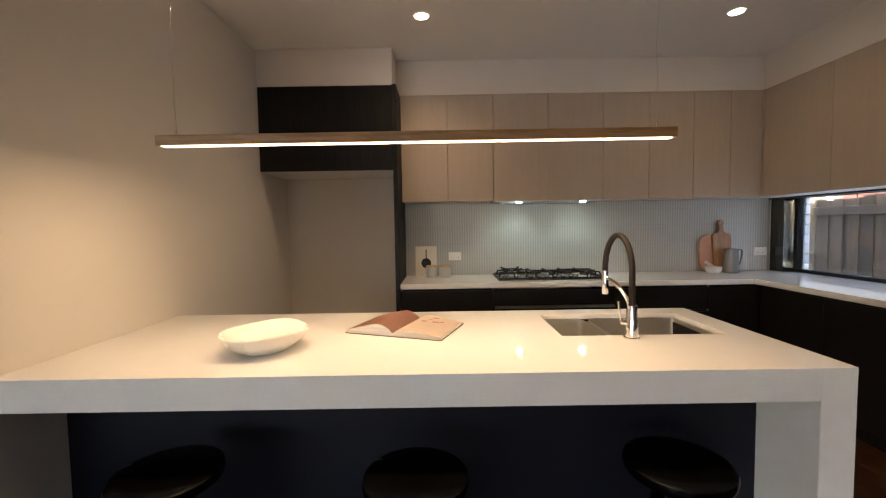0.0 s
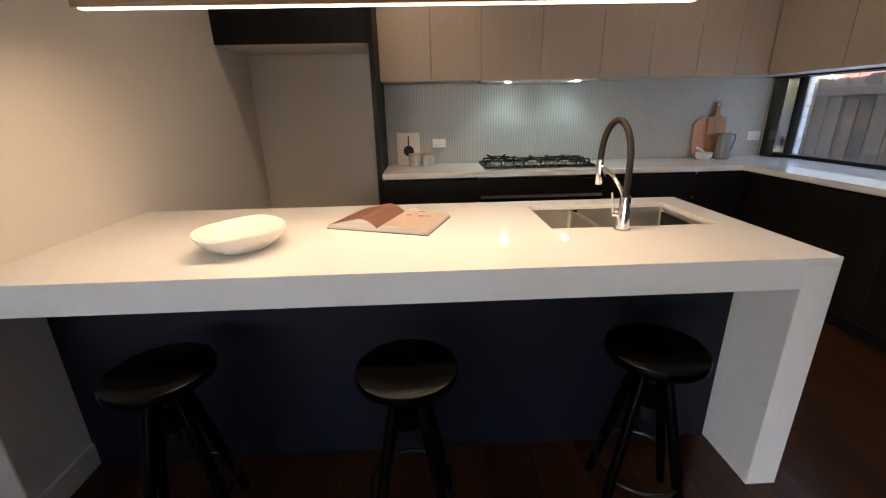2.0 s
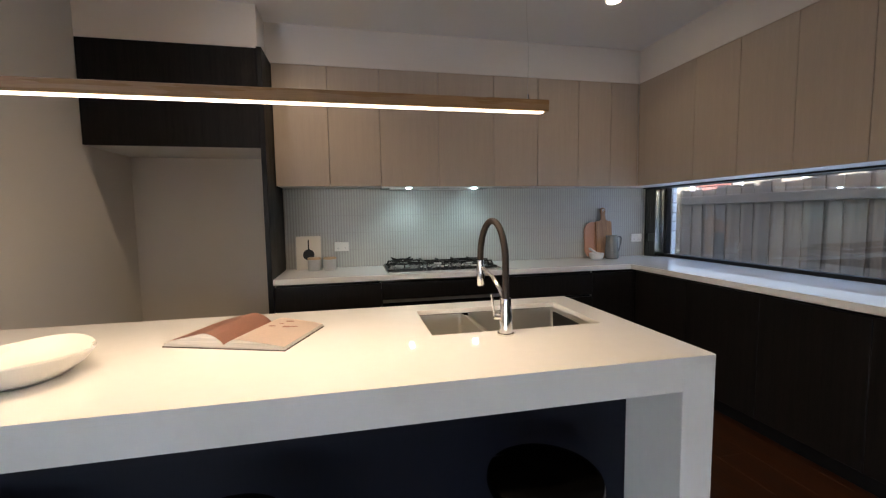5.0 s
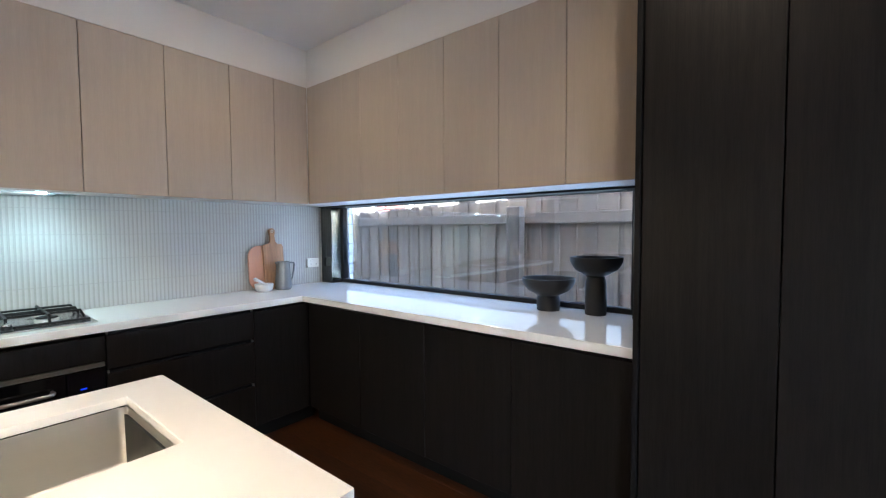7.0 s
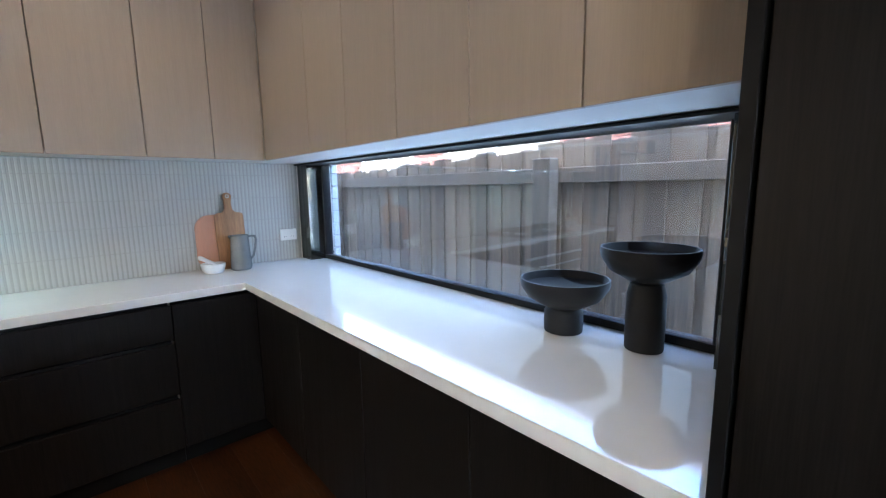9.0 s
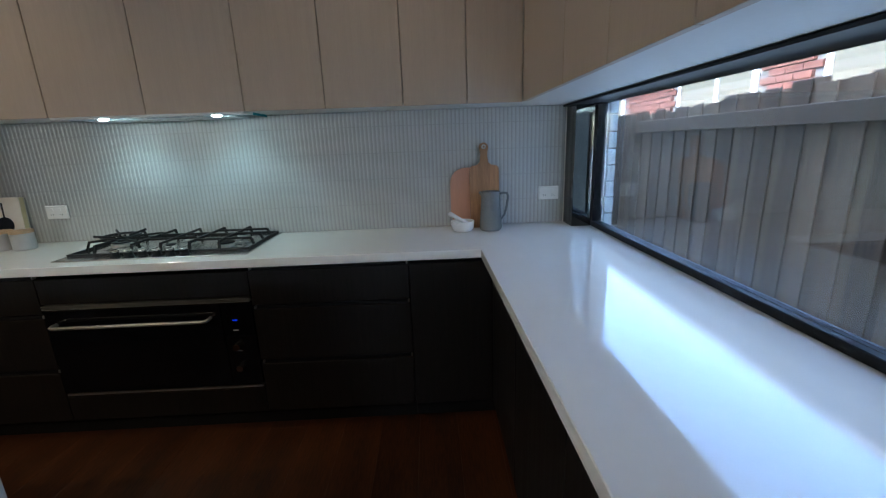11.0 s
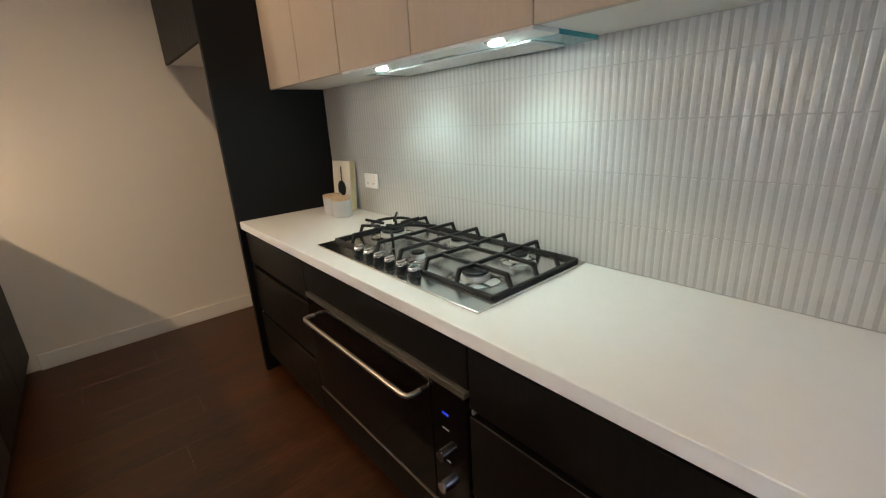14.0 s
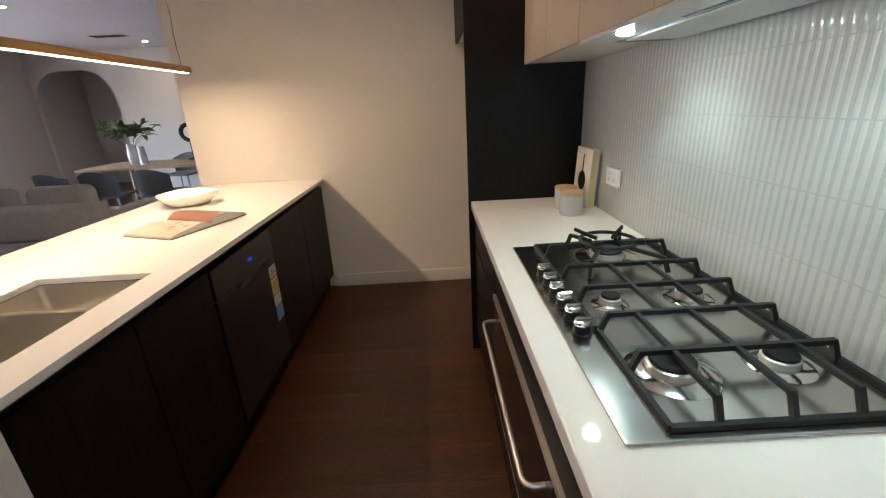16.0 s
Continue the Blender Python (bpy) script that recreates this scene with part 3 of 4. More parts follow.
trivet("black cast iron trivet", 1.182, 1.468, (1.182, 1.325), ((3.585, 1.182, 1.452, False, True), (3.70, 1.182, 1.452, False, True), (3.805, 1.182, 1.452, False, True)), (1.468,))
trivet("black cast iron trivet", 0.908, 1.172, (0.908, 1.045), ((3.64, 0.908, 1.172, False, False), (3.745, 0.908, 1.172, False, False)), ())
tv = None
for a, b in (((0.612, 3.507), (0.898, 3.507)), ((0.612, 3.897), (0.898, 3.897)), ((0.612, 3.507), (0.612, 3.897))):
    bm = bmesh.new()
    bar(bm, (a[0] - 1.04, a[1] - 3.675, 0.014), (b[0] - 1.04, b[1] - 3.675, 0.014), 0.0052)
    if tv is None:
        tv = part("trivet", bm, IRON, hob, "black cast iron wok trivet")
    else:
        part("base_bar", bm, IRON, tv)
for a, b in (((0.63, 3.62), (0.70, 3.665)), ((0.63, 3.79), (0.70, 3.745)), ((0.885, 3.60), (0.775, 3.665)), ((0.885, 3.81), (0.775, 3.745)), ((0.735, 3.522), (0.735, 3.645)), ((0.735, 3.882), (0.735, 3.765))):
    bm = bmesh.new()
    bar(bm, (a[0] - 1.04, a[1] - 3.675, 0.052), (b[0] - 1.04, b[1] - 3.675, 0.052), 0.005, True, False)
    part("finger_bar", bm, IRON, tv)
bm = bmesh.new()
bm_tube(bm, [(0.735 - 1.04 + 0.083 * math.cos(2 * math.pi * k / 40), 0.03 + 0.083 * math.sin(2 * math.pi * k / 40), 0.064) for k in range(41)], 0.0062, 8)
for k in range(4):
    a = radians(45 + 90 * k)
    c, s_ = math.cos(a), math.sin(a)
    bar(bm, (0.735 - 1.04 + 0.035 * c, 0.03 + 0.035 * s_, 0.062), (0.735 - 1.04 + 0.112 * c, 0.03 + 0.112 * s_, 0.080), 0.004)
part("wok_ring", bm, IRON, hob, "black cast iron wok ring")

# ---- rangehood under the cupboards ----
hood = thing("rangehood", 1.035, YB, 1.55, "slim built-in rangehood with two lit lamps", "rangehood")
PALEMETAL = material("pale_hood_metal", (0.60, 0.61, 0.60), 0.35, 0.1, var=0.02, scale=6, fine=90, bump=0.02)
TEAL = material("teal_glass_edge", (0.05, 0.26, 0.30), 0.08, var=0.02, bump=0.0)
wbox(hood, "front_plate", PALEMETAL, 0.587, 1.488, 3.632, 3.735, 1.541, 1.552, 0.001)
wbox(hood, "filter_panel", PALEMETAL, 0.66, 1.40, 3.740, 3.900, 1.536, 1.552, 0.002, label="pale metal filter panel")
wbox(hood, "glass_border", TEAL, 0.587, 1.488, 3.737, 3.916, 1.5405, 1.5525, label="teal tinted glass border")
wbox(hood, "vent_slot", BLACK, 0.98, 1.14, 3.715, 3.728, 1.5402, 1.5412, label="dark vent slot")
wbox(hood, "label_plate", STEEL, 1.33, 1.385, 3.80, 3.86, 1.5350, 1.5362, label="small steel catch plate")
LED = glow("hood_lamp_lens", (0.72, 0.99, 1.0), 4.4)
for x in (0.80, 1.338):
    part("lamp_lens", bm_lathe(bmesh.new(), [(0.0205, -0.0095), (0.0195, -0.0145), (0.013, -0.0165), (0, -0.0170)], 28, (x - 1.035, 3.676 - YB, 0.0)), LED, hood, "lit round lamp lens", True)
    part("lamp_rim", bm_lathe(bmesh.new(), [(0.033, -0.009), (0.032, -0.0108), (0.026, -0.0108), (0.0255, -0.009)], 28, (x - 1.035, 3.676 - YB, 0.0)), CHROME, hood, "", True)

# ---- on the back bench ----
def canister(x, y):
    c = thing("canister", x, y, TOP, "pale grey ceramic canister with a cork lid", "canister", "canisters")
    part("pot", bm_lathe(bmesh.new(), [(0, 0), (0.046, 0), (0.05, 0.004), (0.05, 0.085), (0.047, 0.088), (0, 0.088)], 36), material("grey_ceramic", (0.44, 0.43, 0.42), 0.6, var=0.04, scale=30, fine=200, bump=0.05), c, smooth=True)
    part("lid", bm_lathe(bmesh.new(), [(0.0505, 0.0885), (0.051, 0.10), (0.048, 0.103), (0, 0.103)], 36), material("cork", (0.50, 0.34, 0.20), 0.7, var=0.12, scale=60, fine=200, bump=0.2), c, "thin cork lid", True)


canister(0.052, 3.783)
canister(0.170, 3.772)
COVER = material("white_book_cover", (0.68, 0.63, 0.55), 0.5, var=0.02, scale=8, fine=80, bump=0.02)
ck = thing("cookbook", 0.002, 3.868, TOP, "pale cookbook with a dark pan on its cover", "book", rz=4)
ck.matrix_basis = pose(0.002, 3.868, TOP, -3.5, 0, 1)
cv = bmesh.new()
bm_box(cv, -0.095, 0.095, -0.002, 0.0, 0.0, 0.268)
bm_box(cv, -0.095, 0.095, 0.030, 0.032, 0.0, 0.268)
bm_box(cv, -0.095, -0.093, 0.0, 0.030, 0.0, 0.268)
part("cover", cv, COVER, ck)
part("pages", bm_box(bmesh.new(), -0.0925, 0.092, 0.0003, 0.0297, 0.003, 0.265), material("yellowed_page_edges", (0.62, 0.52, 0.30), 0.75, var=0.1, scale=4, stretch=(1, 60, 1), fine=30, bump=0.1), ck, "cream page edges")
pan = bmesh.new()
bm_lathe(pan, [(0, 0), (0.044, 0), (0.044, 0.0015), (0, 0.0015)], 32)
bmesh.ops.rotate(pan, verts=pan.verts, cent=(0, 0, 0), matrix=Matrix.Rotation(radians(90), 3, "X"))
bmesh.ops.translate(pan, verts=pan.verts, vec=(0.0, -0.0022, 0.118))
bm_box(pan, -0.005, 0.005, -0.0037, -0.0023, 0.155, 0.240, 0.0005)
part("pan_picture", pan, BLACKMETAL, ck, "printed dark frying pan")


def power_point(x0, x1, z0, z1):
    s = thing("power_point", (x0 + x1) / 2, YB - 0.012, z0, "white double power point on the tiles", "power point", "power points")
    part("plate", bm_box(bmesh.new(), -(x1 - x0) / 2, (x1 - x0) / 2, -0.014, -0.0005, 0, z1 - z0, 0.003, 2), WHITEPLASTIC, s)
    for d in (-1, 1):
        part("rocker", bm_box(bmesh.new(), d * 0.02 - 0.008, d * 0.02 + 0.008, -0.0165, -0.0142, 0.045, 0.060, 0.001), WHITEPLASTIC, s)
        for a in (-0.006, 0.006):
            part("slot", bm_box(bmesh.new(), d * 0.025 + a - 0.001, d * 0.025 + a + 0.001, -0.0146, -0.0141, 0.02, 0.029), BLACKMETAL, s)


power_point(0.205, 0.318, 1.037, 1.110)
power_point(2.972, 3.085, 1.037, 1.112)

# boards, jug and mortar
def board_outline(w, h, r, neck=None, n=8):
    pts = []
    for cx, cy, a0 in ((w / 2 - r, r, 270), (w / 2 - r, h - r, 0)):
        for k in range(n + 1):
            a = radians(a0 + 90 * k / n)
            pts.append((cx + r * math.cos(a), cy + r * math.sin(a)))
    if neck:
        nw, nh = neck
        pts += [(nw * 1.5, h + 0.004), (nw * 0.9, h + 0.02), (nw * 0.72, h + nh * 0.5)]
        for k in range(n * 2 + 1):
            a = radians(0 + 180 * k / (n * 2))
            pts.append((nw * math.cos(a), h + nh - nw + nw * math.sin(a)))
        pts += [(-nw * 0.72, h + nh * 0.5), (-nw * 0.9, h + 0.02), (-nw * 1.5, h + 0.004)]
    for cx, cy, a0 in ((-w / 2 + r, h - r, 90), (-w / 2 + r, r, 180)):
        for k in range(n + 1):
            a = radians(a0 + 90 * k / n)
            pts.append((cx + r * math.cos(a), cy + r * math.sin(a)))
    return pts


ACACIA = material("striped_acacia", (0.33, 0.17, 0.075), 0.45, var=0.28, scale=3, stretch=(16, 1, 0.6), fine=22, bump=0.08)
COPPER = material("pinkish_wood", (0.52, 0.26, 0.16), 0.45, var=0.06, scale=4, stretch=(8, 1, 0.6), fine=30, bump=0.05)
b1 = thing("chopping_board", 2.645, 3.868, TOP, "striped acacia paddle board leaning on the tiles", "chopping board")
b1.matrix_basis = pose(2.655, 3.842, TOP, -6.3, 0, 0)
bb = bm_prism(bmesh.new(), board_outline(0.165, 0.345, 0.022, (0.026, 0.125)), 0.0, 0.018, "y")
bmesh.ops.bevel(bb, geom=[e for e in bb.edges if e.calc_face_angle(0) > 1], offset=0.003, segments=2, affect="EDGES")
part("blade", bb, ACACIA, b1)
hole = bmesh.new()
bm_tube(hole, [(0.009 * math.cos(2 * math.pi * k / 20), -0.0005, 0.447 + 0.009 * math.sin(2 * math.pi * k / 20)) for k in range(21)], 0.003, 6)
part("hanging_ring", hole, STEEL, b1, "steel ringed hanging hole")
b2 = thing("chopping_board", 2.572, 3.868, TOP, "wide pinkish wooden board with a round top, leaning", "chopping board")
b2.matrix_basis = pose(2.572, 3.872, TOP, -4.5, 0, 0)
bb = bm_prism(bmesh.new(), board_outline(0.215, 0.335, 0.085), 0.0, 0.014, "y")
bmesh.ops.bevel(bb, geom=[e for e in bb.edges if e.calc_face_angle(0) > 1], offset=0.003, segments=2, affect="EDGES")
part("blade", bb, COPPER, b2)
hole = bmesh.new()
bm_tube(hole, [(0.018 + 0.012 * math.cos(2 * math.pi * k / 20), -0.0005, 0.300 + 0.008 * math.sin(2 * math.pi * k / 20)) for k in range(21)], 0.003, 6)
part("hanging_ring", hole, STEEL, b2, "rimmed hanging hole")

JUG = material("grey_glazed_ceramic", (0.17, 0.175, 0.175), 0.2, var=0.06, scale=10, fine=120, bump=0.03)
jug = thing("jug", 2.675, 3.776, TOP, "glossy grey ceramic jug with a handle", "jug")
part("body", bm_lathe(bmesh.new(), [(0, 0.002), (0.052, 0), (0.059, 0.007), (0.0605, 0.022), (0.059, 0.060), (0.055, 0.110), (0.052, 0.160), (0.0495, 0.200), (0.0500, 0.211), (0.0475, 0.211), (0.047, 0.165), (0.055, 0.05), (0.045, 0.01), (0, 0.008)], 40), JUG, jug, smooth=True)
part("handle", bm_tube(bmesh.new(), [(0.046, 0, 0.196), (0.068, 0, 0.201), (0.090, 0, 0.198), (0.096, 0, 0.182), (0.088, 0, 0.13), (0.076, 0, 0.080), (0.058, 0, 0.058)], [0.006, 0.006, 0.0065, 0.0065, 0.006, 0.006, 0.005], 10), JUG, jug, smooth=True)
part("spout", bm_tube(bmesh.new(), [(-0.040, 0, 0.188), (-0.052, 0, 0.203), (-0.060, 0, 0.210)], [0.010, 0.010, 0.006], 10), JUG, jug, smooth=True)
MARBLE = material("white_marble", (0.74, 0.72, 0.69), 0.4, var=0.05, scale=9, fine=60, bump=0.02)
mo = thing("mortar", 2.520, 3.775, TOP, "white marble mortar with its pestle", "mortar")
part("bowl", bm_lathe(bmesh.new(), [(0, 0), (0.042, 0), (0.048, 0.004), (0.060, 0.020), (0.0655, 0.048), (0.065, 0.056), (0.059, 0.056), (0.054, 0.042), (0.036, 0.016), (0, 0.012)], 36), MARBLE, mo, smooth=True)
part("pestle", bm_tube(bmesh.new(), [(0.02, 0, 0.04), (0.0, 0.0, 0.055), (-0.04, 0, 0.080), (-0.066, 0, 0.096), (-0.074, 0, 0.100)], [0.013, 0.011, 0.011, 0.0135, 0.008], 12), MARBLE, mo, smooth=True)

# black footed bowls on the window bench
def footed_bowl(x, y, r, stem, hs, total, label):
    b = thing("footed_bowl", x, y, TOP, label, "bowl", "footed bowls")
    part("stem", bm_lathe(bmesh.new(), [(0, 0), (stem * 0.98, 0), (stem, 0.004), (stem * 1.02, hs * 0.45), (stem, hs * 0.8), (stem * 0.86, hs * 0.95), (stem * 0.5, hs), (0, hs)], 40), BLACKCLAY, b, smooth=True)
    k = total - hs
    part("dish", bm_lathe(bmesh.new(), [(0, hs - 0.002), (stem * 0.95, hs - 0.002), (r * 0.80, hs + k * 0.30), (r * 0.97, hs + k * 0.66), (r, hs + k * 0.82), (r, total), (r * 0.955, total), (r * 0.93, hs + k * 0.72), (r * 0.6, hs + k * 0.45), (0, hs + k * 0.38)], 48), BLACKCLAY, b, smooth=True)


footed_bowl(3.112, 1.812, 0.142, 0.062, 0.085, 0.178, "low matt black footed bowl on the window bench")
footed_bowl(3.140, 1.562, 0.130, 0.053, 0.205, 0.300, "tall matt black footed bowl on the window bench")

# ---- on the island ----
wb = thing("serving_bowl", -0.512, 1.698, TOP, "white organic ceramic bowl on the island", "bowl")
bm = bmesh.new()
prof = [(0, 0.001), (0.085, 0.0), (0.105, 0.008), (0.145, 0.035), (0.168, 0.066), (0.166, 0.071), (0.158, 0.066), (0.135, 0.038), (0.095, 0.014), (0, 0.010)]
bm_lathe(bm, prof, 64)
for v in bm.verts:
    a = math.atan2(v.co.y, v.co.x)
    r = v.co.xy.length
    k = 1 + (0.035 * math.cos(3 * a + 0.5) + 0.04 * math.cos(2 * a)) * (r / 0.168) ** 2
    v.co.x *= k
    v.co.y *= k * 1.10
    v.co *= 0.955
    v.co.x *= 0.90
    v.co.z *= 1.08
    v.co.z *= 1 + 0.05 * math.cos(3 * a + 2.2) * (r / 0.168) ** 3
part("shell", bm, CERAMIC, wb, smooth=True)

bk = thing("open_book", -0.056, 1.833, TOP, "open hardback cookbook with pink pages on the island", "book", rz=-20)
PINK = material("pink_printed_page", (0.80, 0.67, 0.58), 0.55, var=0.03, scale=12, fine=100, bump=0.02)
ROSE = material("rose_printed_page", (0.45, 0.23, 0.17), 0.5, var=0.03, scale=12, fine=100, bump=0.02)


def page_block(side, w, hgt, t0, rise, curl):
    """Half an open book: a stack that rises from the fore edge to a hump beside the gutter."""
    bm = bmesh.new()
    n = 18
    rows = []
    for y in (0.0, hgt):
        top, low = [], []
        for k in range(n + 1):
            u = k / n
            z = t0 + rise * math.sin(math.pi * min(u / curl, 1) ** 0.8 * 0.5) * (1 - max(0, u - curl) / (1 - curl)) ** 0.9
            top.append(bm.verts.new((side * u * w, y, z)))
            low.append(bm.verts.new((side * u * w, y, 0.003)))
        rows.append((top, low))
    (t0_, l0), (t1_, l1) = rows
    for k in range(n):
        bm.faces.new((t0_[k], t0_[k + 1], t1_[k + 1], t1_[k]))
        bm.faces.new((l0[k], l1[k], l1[k + 1], l0[k + 1]))
        bm.faces.new((t0_[k], l0[k], l0[k + 1], t0_[k + 1]))
        bm.faces.new((t1_[k], t1_[k + 1], l1[k + 1], l1[k]))
    bm.faces.new((t0_[n], l0[n], l1[n], t1_[n]))
    bm.faces.new((t0_[0], t1_[0], l1[0], l0[0]))
    return bm


EDGES = material("page_edges", (0.62, 0.58, 0.53), 0.7, var=0.22, scale=3, stretch=(1, 1, 120), fine=9, bump=0.2)
CLOTH = material("dark_book_cloth", (0.07, 0.05, 0.045), 0.7, var=0.1, scale=40, fine=200, bump=0.1)
part("cover", bm_box(bmesh.new(), -0.222, 0.215, -0.004, 0.292, 0.0, 0.0029), CLOTH, bk, "dark cloth book cover")
part("page_block", page_block(-1, 0.218, 0.288, 0.013, 0.036, 0.35), EDGES, bk)
part("page_block", page_block(1, 0.211, 0.288, 0.012, 0.020, 0.25), EDGES, bk)


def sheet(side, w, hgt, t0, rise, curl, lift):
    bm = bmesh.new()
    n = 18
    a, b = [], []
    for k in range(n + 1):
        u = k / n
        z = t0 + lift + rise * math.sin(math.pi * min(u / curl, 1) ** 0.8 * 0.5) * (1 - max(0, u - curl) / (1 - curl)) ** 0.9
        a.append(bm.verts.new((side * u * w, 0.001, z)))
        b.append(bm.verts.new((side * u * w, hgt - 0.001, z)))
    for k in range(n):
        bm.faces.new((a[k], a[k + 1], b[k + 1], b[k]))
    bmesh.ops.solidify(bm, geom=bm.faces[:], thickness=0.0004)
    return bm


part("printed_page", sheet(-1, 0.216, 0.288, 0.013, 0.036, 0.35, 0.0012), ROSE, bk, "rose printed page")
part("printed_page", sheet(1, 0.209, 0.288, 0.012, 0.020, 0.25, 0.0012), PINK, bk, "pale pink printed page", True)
for k, (x, y, w) in enumerate(((0.07, 0.17, 0.016), (0.115, 0.185, 0.022), (0.140, 0.20, 0.014), (0.095, 0.25, 0.020), (0.085, 0.21, 0.010))):
    pr = bmesh.new()
    u = x / 0.209
    z = 0.012 + 0.0021 + 0.020 * (1 - (u - 0.25) / 0.75) ** 0.9
    bm_lathe(pr, [(0, 0), (w, 0), (w * 0.9, 0.0006), (0, 0.0006)], 14, (x, y, z), 1.0, 0.45)
    part("printed_leaf", pr, ROSE, bk, "small printed brown leaf")

# ---- stools ----
def stool():
    s = thing("bar_stool", 0.07, 1.30, 0, "black stained wooden stool with a round seat", "stool", "bar stools")
    part("seat", bm_lathe(bmesh.new(), [(0, 0.615), (0.13, 0.615), (0.147, 0.622), (0.150, 0.635), (0.147, 0.648), (0.135, 0.652), (0.05, 0.646), (0, 0.645)], 48), STOOLWOOD, s, smooth=True)
    part("screw", bm_cyl(bmesh.new(), (0, 0, 0.38), (0, 0, 0.6145), 0.014, n=16), BLACKMETAL, s, "threaded black height screw", True)
    part("hub", bm_lathe(bmesh.new(), [(0.0, 0.46), (0.055, 0.46), (0.062, 0.47), (0.062, 0.51), (0.05, 0.52), (0, 0.52)], 28), STOOLWOOD, s, smooth=True)
    for k in range(4):
        a = radians(45 + 90 * k)
        c, q = math.cos(a), math.sin(a)
        part("leg", bm_tube(bmesh.new(), [(0.045 * c, 0.045 * q, 0.585), (0.10 * c, 0.10 * q, 0.36), (0.185 * c, 0.185 * q, 0.0)], [0.017, 0.018, 0.014], 12), STOOLWOOD, s, smooth=True)
    part("foot_ring", bm_tube(bmesh.new(), [(0.137 * math.cos(2 * math.pi * k / 36), 0.137 * math.sin(2 * math.pi * k / 36), 0.205) for k in range(37)], 0.007, 8), BLACKMETAL, s, smooth=True)
    return s


st = stool()
copy_thing(st, pose(-0.655, 1.335, 0, 0, 0, 22))
copy_thing(st, pose(0.835, 1.345, 0, 0, 0, -15))

# ---- pendant and downlights ----
TIMBER = material("pendant_timber", (0.33, 0.19, 0.085), 0.28, var=0.12, scale=5, stretch=(0.6, 9, 9), fine=30, bump=0.04)
STRIP = glow("pendant_diffuser", (1.0, 0.80, 0.56), PENDANT)
pd = thing("pendant_light", 0.06, 1.683, 1.650, "long slim timber pendant light over the island", "pendant light")
pd.matrix_basis = pose(0.06, 1.683, 1.650, 0, -0.08, 0)
part("housing", bm_box(bmesh.new(), -0.925, 0.940, -0.022, 0.022, 0.002, 0.038, 0.002), TIMBER, pd)
df = bmesh.new()
bm_box(df, -0.910, 0.925, -0.013, 0.013, 0.0, 0.0045, 0.0015)
part("diffuser", df, STRIP, pd, "lit warm white diffuser strip")
for x, thick in ((-0.860, 0.0016), (0.875, 0.0008)):
    cable = [(x + 0.004 * math.sin(k * 0.9) * (k > 3) * (k < 17), 0.003 * math.cos(k * 1.3), 0.038 + (ZC - 1.688) * k / 18) for k in range(19)]
    part("cable", bm_tube(bmesh.new(), cable, thick, 6), CHROME, pd, "thin steel cable")
    part("cable_grip", bm_cyl(bmesh.new(), (x, 0, 0.037), (x, 0, 0.058), 0.004, 0.003, 12), CHROME, pd)
part("cable_button", bm_lathe(bmesh.new(), [(0.014, 0.0375), (0.013, 0.043), (0.006, 0.046), (0, 0.046)], 20, (-0.644, 0, 0)), CHROME, pd, "small chrome button", True)
DOWN = glow("downlight_lens", (1.0, 0.84, 0.64), 2.5)


def downlight(x, y, watts):
    d = thing("downlight", x, y, ZC, "round recessed ceiling downlight, lit", "downlight", "downlights")
    part("rim", bm_lathe(bmesh.new(), [(0.052, -0.0005), (0.051, -0.006), (0.043, -0.006), (0.041, -0.001)], 36), WHITEPLASTIC, d, "", True)
    part("lens", bm_lathe(bmesh.new(), [(0.0425, -0.0035), (0.0, -0.0035)], 36), DOWN, d, "lit lens", True)
    lamp("downlight_lamp", "SPOT", look((x, y, ZC - 0.012), (x, y + 0.001, 0)), watts, WARM, spot=140, radius=0.04)


downlight(0.04, 2.905, SPOT_W)
downlight(2.07, 2.915, SPOT_W * 0.24)
# unseen downlight, added to brighten the pantry and window cupboards
downlight(2.04, 0.95, SPOT_W * 0.6)
downlight(-3.57, -1.69, SPOT_W * 0.4)
downlight(-6.25, -1.79, SPOT_W * 0.4)
for x in (0.80, 1.338):
    lamp("hood_lamp", "SPOT", look((x, 3.676, 1.532), (x, 3.80, 0.9)), HOOD_W, COOL, spot=120, radius=0.02)
lamp("pendant_lamp", "AREA", look((0.06, 1.683, 1.634), (0.06, 1.684, 0)), PENDANT_W, WARM, size=1.84, size_y=0.024)
lamp("window_light", "AREA", look((XR - 0.022, 2.58, 1.24), (2.4, 2.58, 1.24)), WINDOW_W, (0.62, 0.80, 1.0), size=2.25, size_y=0.55)
# unseen fill lamps in the added openings, brighten living room and island front
lamp("living_fill_light", "AREA", look(((LX0 + LX1) / 2, YS + 0.03, 1.15), ((LX0 + LX1) / 2, 0, 1.15)), LIVINGFILL_W, (0.56, 0.75, 1.0), size=2.0, size_y=2.1)
lamp("back_fill_light", "AREA", look((-0.2, YS + 0.03, 1.15), (-0.2, 0, 1.15)), BACKFILL_W, (0.52, 0.72, 1.0), size=0.56, size_y=2.0)

